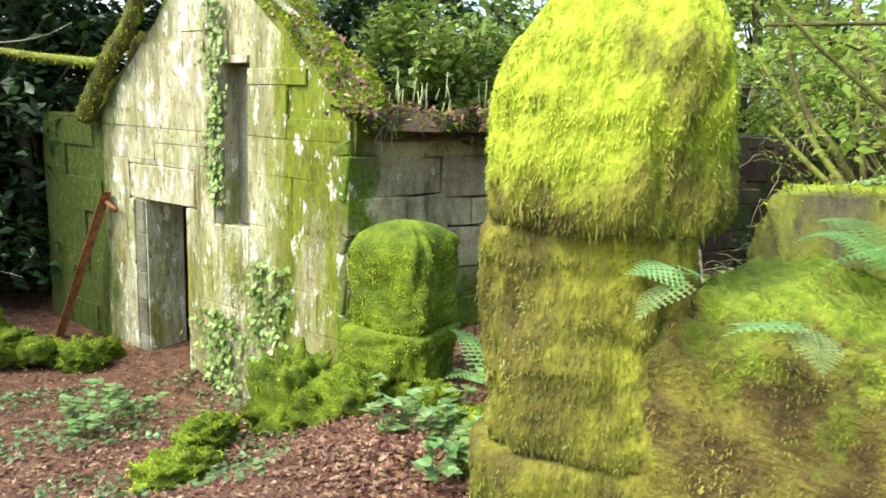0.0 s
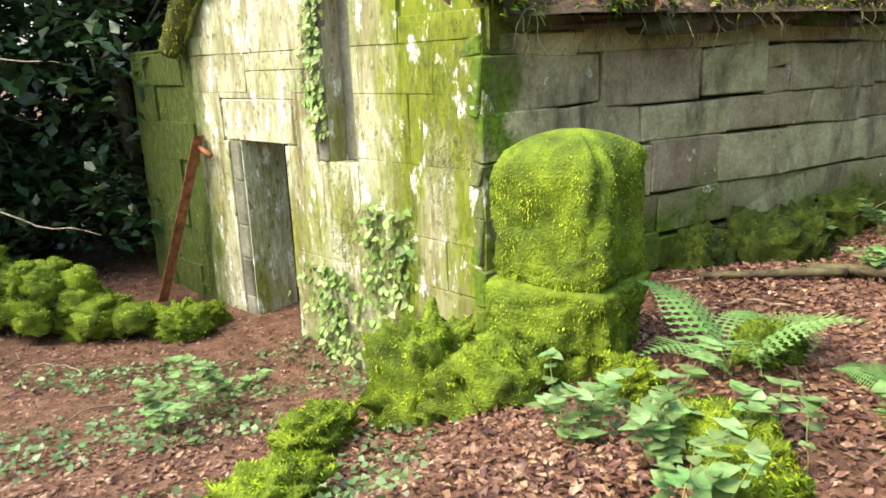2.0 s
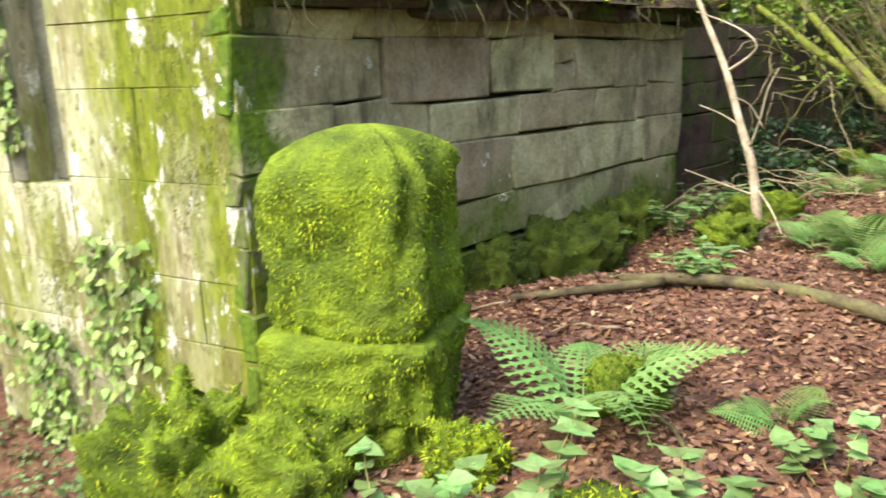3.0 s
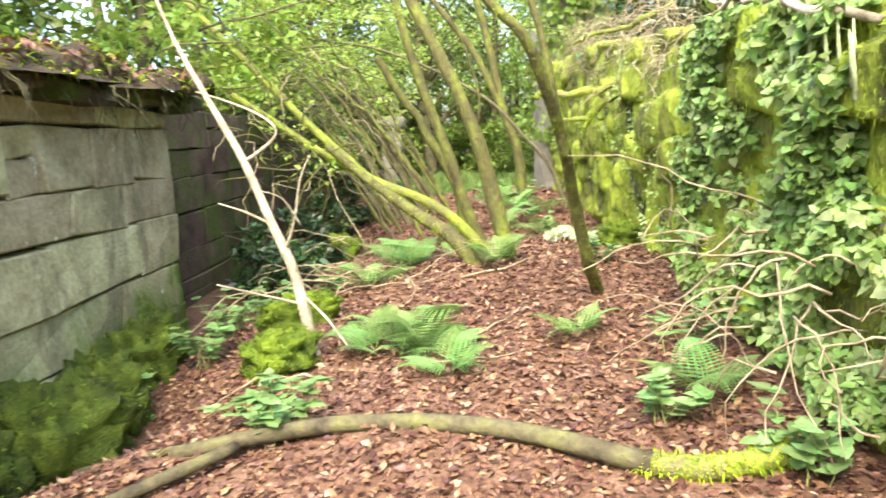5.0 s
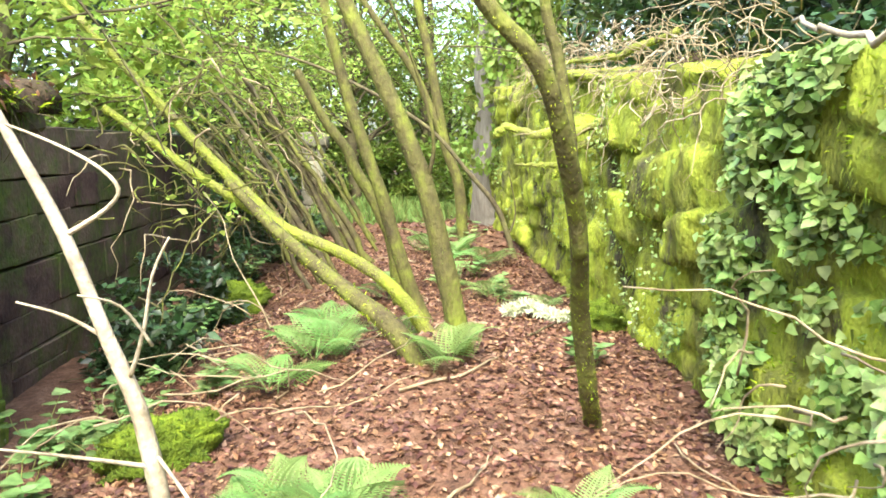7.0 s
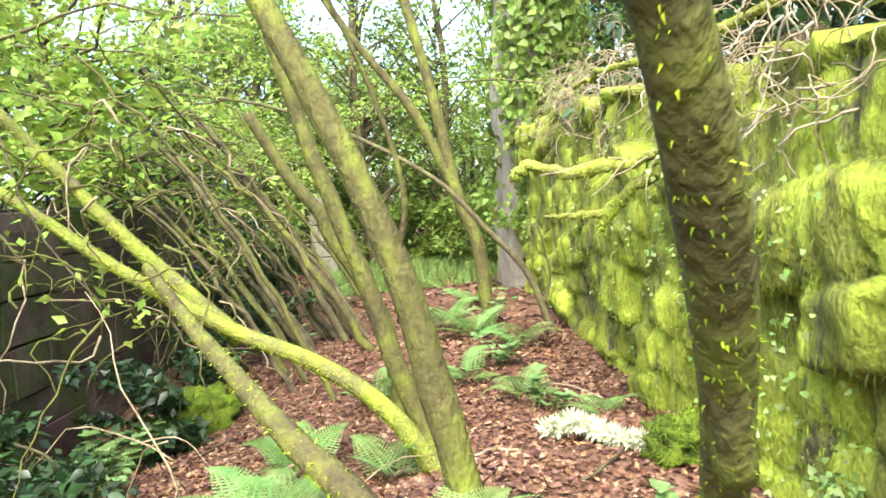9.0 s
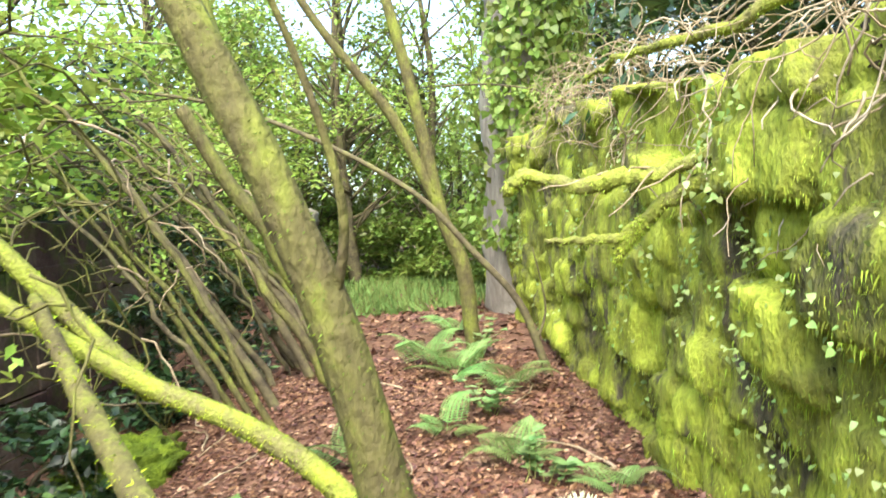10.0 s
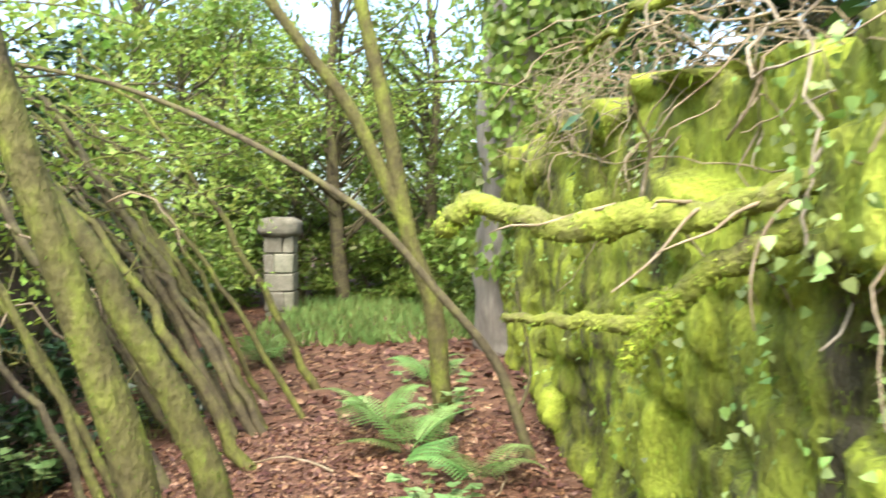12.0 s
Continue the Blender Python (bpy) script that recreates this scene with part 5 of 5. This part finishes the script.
# behind the hut and the yard wall
for x, y, h, m, lab in ((-7.8, 9.5, 7, M_leaf, MID), (-8.5, 6.5, 8, M_leaf, MID), (-7.0, 12.5, 6, M_leaf_light, FRESH), (-7.4, 16, 7, M_leaf_light, FRESH), (-9.5, 12, 9, M_leaf, MID), (-7.6, 20.5, 6, M_leaf, MID), (-10, 18, 9, M_leaf_light, FRESH), (-7.4, 17.6, 5, M_leaf_dark, EVER), (-6.4, 22, 6.5, M_leaf, MID)):
    tree(x, y, h, 2.2, 5200, m, 0.17, lab, low=0.12, clumps=34)
# beyond the end of the path
for x, y, h, m, lab in ((-4.6, 24.5, 6.5, M_leaf, MID), (-2.6, 27, 6, M_leaf_light, FRESH), (-0.8, 25.5, 4.5, M_leaf_light, FRESH), (-6.5, 28, 9, M_leaf, MID), (1.8, 28, 8, M_leaf, MID), (-3.6, 32, 8, M_leaf_light, FRESH), (-9, 33, 11, M_leaf, MID), (4, 33, 11, M_leaf, MID), (-5.0, 27.0, 7, M_leaf, MID), (0, 36, 7, M_leaf_light, FRESH)):
    tree(x, y, h, 2.5, 5600, m, 0.15, lab, low=0.10, clumps=44)
for x, y, h, m, lab in ((-6.2, 24.5, 8, M_leaf, MID), (-3.4, 23.0, 9, M_leaf, MID), (-1.6, 23.5, 8, M_leaf, MID), (-8.2, 24.5, 10, M_leaf, MID), (0.6, 22.5, 9, M_leaf, MID)):
    tree(x, y, h, 2.4, 3600, m, 0.14, lab, low=0.25, clumps=44)
SHRUB, DSHRUB = "leafy green shrub at the end of the path", "dark glossy evergreen shrub by the yard wall, standing in partly for shadow"
for x, y, h in ((-5.6, 19.2, 1.9), (-3.0, 23.6, 1.7), (-1.4, 22.4, 1.8), (-5.8, 22.8, 2.4), (-0.3, 20.6, 1.8), (-2.2, 25.5, 2.2), (-7.2, 21.5, 2.4), (0.8, 24, 2.4), (-4.2, 25.5, 2.4), (-6.9, 25.6, 2.6), (-9, 23, 2.6)):
    tree(x, y, h, 1.3, 3200, M_leaf, 0.13, SHRUB, low=0.05, clumps=28, name="shrub")
# their dark leaves also stand in for shadow at the yard wall's end
for x, y, h in ((-4.4, 10.6, 1.0), (-4.3, 12.6, 1.3), (-4.0, 14.2, 1.4), (-4.6, 15.8, 1.9), (-4.4, 9.0, 0.8), (-5.4, 16.8, 2.2)):
    tree(x, y, h, 0.55, 1500, M_leaf_dark, 0.09, DSHRUB, low=0.05, clumps=24, name="shrub", r=0.02)
# behind the boundary wall
for x, y, h, m, lab in ((2.2, 4.5, 6, M_leaf, MID), (2.6, 8, 7, M_leaf_dark, EVER), (1.6, 11.5, 6.5, M_leaf_dark, EVER), (2.4, 15, 8, M_leaf_dark, EVER), (1.5, 19.5, 8, M_leaf, MID), (4.5, 2.0, 7, M_leaf, MID), (5, 12, 10, M_leaf, MID), (3.2, 22, 9, M_leaf, MID), (3.0, 5.5, 4, M_leaf_light, FRESH), (6.5, 6, 9, M_leaf, MID)):
    tree(x, y, h, 2.0, 4600, m, 0.15, lab, low=0.2, clumps=34)
for x, y, h in ((0.9, 9.2, 3.6), (0.7, 11.0, 4.4), (1.0, 12.8, 5.2), (0.9, 7.4, 3.4)):
    tree(x, y, h, 1.2, 4200, M_leaf_dark, 0.11, "dark evergreen shrub crowding behind the boundary wall", low=0.45, clumps=36, name="shrub", r=0.05)
# young growth standing inside the roofless hut
for x, y, h, m in ((-6.2, 4.6, 4.0, M_leaf), (-7.4, 5.4, 4.6, M_leaf_dark), (-6.4, 6.6, 4.2, M_leaf), (-8.2, 4.4, 4.6, M_leaf_dark)):
    tree(x, y, h, 1.2, 4600, m, 0.12, "bushy young tree growing inside the roofless hut", low=0.5, clumps=30, name="sapling", r=0.05)
# behind the camera's start
for x, y, h in ((7, -6, 9), (2, -9, 9), (-4, -9, 9), (-9, -9, 9)):
    tree(x, y, h, 2.6, 3000, M_leaf, 0.22, MID, low=0.15)
# overhanging sprays of fresh leaves above the path
ps, ms, lines = [], [], []
over = tagged(thing("overhanging_boughs"), "leafy boughs arching over the yard wall and path", "boughs", kind="stuff")
for i in range(42):
    s = np.array((rng.uniform(-6.2, -4.8), rng.uniform(8.5, 17), rng.uniform(2.4, 3.8)))
    pts = wander(s, (1.0, rng.normal() * 0.5, 0.25), rng.uniform(1.2, 2.6), 0.2, 9, 0.06)
    lines.append((pts, 0.014, 0.004))
    for q in pts[2:]:
        p, m = leaf_clump(q, (0.28, 0.28, 0.14), 20, 0.07)
        ps.append(p)
        ms.append(m)
for i in range(16):
    s = np.array((rng.uniform(-4.5, -0.5), rng.uniform(13, 22), rng.uniform(3.2, 5.5)))
    pts = wander(s, (rng.normal(), rng.normal() * 0.5, 0.1), rng.uniform(1.2, 2.6), 0.2, 9, 0.06)
    lines.append((pts, 0.014, 0.004))
    for q in pts[1:]:
        p, m = leaf_clump(q, (0.35, 0.35, 0.18), 18, 0.08)
        ps.append(p)
        ms.append(m)
for i in range(26):
    s = np.array((rng.uniform(-0.7, 0.4), rng.uniform(2.5, 6.4), rng.uniform(2.5, 3.2)))
    pts = wander(s, (-0.3, rng.normal(), 0.5), rng.uniform(0.7, 1.5), 0.25, 7, 0.1)
    lines.append((pts, 0.010, 0.003))
    for q in pts[1:]:
        p, m = leaf_clump(q, (0.25, 0.3, 0.18), 34, 0.06)
        ps.append(p)
        ms.append(m)
tubes("bough", lines, M_branch, over)
swarm("spray", LEAF_V, LEAF_F, np.concatenate(ps), np.concatenate(ms), M_leaf_light, over)
# mossy bough beside the gable and pale twigs before the dark trees
gb = tagged(thing("gable_bough", -8.8, 1.6, 2.5), "thick mossy bough lying along the gable edge", "branch")
b = tube("bough", under(gb, [front_point(4.5, 0.12, 2.3), front_point(4.0, 0.14, 2.85), front_point(3.3, 0.14, 3.45), front_point(2.9, 0.2, 4.1), front_point(2.7, 0.3, 5.0)]), 0.12, 0.08, M_bark, gb)
mossy(b, gb, 2500, 0.04)
b = tube("limb", under(gb, [front_point(3.95, 0.2, 2.95), front_point(4.6, 0.5, 3.0), front_point(5.4, 0.8, 3.1), front_point(6.2, 1.0, 3.4)]), 0.06, 0.03, M_logmoss, gb)
mossy(b, gb, 1200, 0.04)
lines = []
for i in range(10):
    s = (-7.4 + rng.normal() * 0.4, -0.9 + rng.normal() * 0.4, rng.uniform(1.2, 3.2))
    lines.append((wander(s, (0.5, 0.8, -0.5), rng.uniform(0.8, 1.6), 0.22, 10), 0.012, 0.003))
twig_set = tagged(tubes("bare_twigs", lines, M_pale), "bare pale twigs drooping before the dark trees", "twigs", kind="stuff")
# shrubs behind the low wall
lines = []
for i in range(22):
    s = (rng.uniform(-0.3, 2.5), rng.uniform(2.6, 4.2), 1.9)
    lines.append((wander(s, (rng.normal() * 0.5 - 0.3, rng.normal() * 0.3, 1.0), rng.uniform(1.2, 2.6), 0.16, 9), 0.022, 0.006))
tagged(tubes("bare_stems", lines, M_bark), "bare grey stems of shrubs behind the low wall", "shrub", kind="stuff")
# wall pennywort spikes on the roof edge and walls
pos, L = [], []
for i in range(26):
    pos.append((-4.85 - rng.uniform(0, 0.5), 3.3 + abs(rng.normal()) * 0.7, 2.45 + rng.uniform(0, 0.25)))
spikes = []
for q in pos:
    spikes.append((np.array([q, (q[0] + rng.normal() * 0.02, q[1] + rng.normal() * 0.02, q[2] + rng.uniform(0.1, 0.3))]), 0.010, 0.003))
for i in range(9):
    yy = rng.uniform(4.4, 5.6)
    q = (-0.84 + rng.normal() * 0.03, yy, rng.uniform(1.95, 2.25))
    spikes.append((np.array([q, (q[0] - 0.02, q[1], q[2] + rng.uniform(0.12, 0.28))]), 0.012, 0.004))
M_spike = mat("pennywort_spike", [(0.30, 0.34, 0.14), (0.50, 0.54, 0.30)], 30, bump=0.5)
tagged(tubes("pennywort", spikes, M_spike), "pale upright pennywort flower spikes on the turf", "flower spikes", kind="stuff")
# grass at the end of the path
n = 4000
x, y = rng.uniform(-4.2, -0.3, n), rng.uniform(17.5, 25, n)
p = np.array([(a, b, ground_at(a, b)) for a, b in zip(x, y)])
zv = np.array([0, 0, 1.0]) + rng.normal(size=(n, 3)) * 0.35
tagged(swarm("grass", BLADE_V, BLADE_F, p, frames_from(rng.normal(size=(n, 3)) * np.array([1, 1, 0.2]), 0.22 * rng.uniform(0.5, 1.3, n), 0.4, (0, 0, 1)), M_grass), "fresh green grass at the end of the path", "grass", kind="stuff")

# ---- wall stones ----
courses(hut_front, 4.3, -1.0, 4.1, gable, [DOOR, SLIT, (3.41, 3.63, -1.2, 1.40), (2.34, 3.72, 1.38, 1.81), (1.86, 2.03, 1.26, 2.96)], front_place, 0.26, M_front, (0.34, 0.6), (0.45, 1.2), 0.002, jit=0.003, chamfer=0.004, uneven=0.002)
courses(hut_front, 5.9, -1.0, 2.4, lambda u: gable(u) if u >= 4.3 else -9, [], front_place, 0.26, M_front, (0.34, 0.55), (0.5, 1.1), 0.002, jit=0.003, chamfer=0.004, uneven=0.002)


def side_place(u, z, out):
    return Matrix.LocRotScale((-4.96 + out, 2.72 + u, z), Euler((0, 0, radians(90))), None)


def yard_place(u, z, out):
    return Matrix.LocRotScale((-5.28 + out, 7.92 + u, z), Euler((0, 0, radians(90))), None)


courses(hut_side, 5.15, -0.6, 2.28, lambda u: 2.3, [], side_place, 0.26, M_side, (0.20, 0.42), (0.3, 1.25), 0.005, jit=0.015, uneven=0.005)
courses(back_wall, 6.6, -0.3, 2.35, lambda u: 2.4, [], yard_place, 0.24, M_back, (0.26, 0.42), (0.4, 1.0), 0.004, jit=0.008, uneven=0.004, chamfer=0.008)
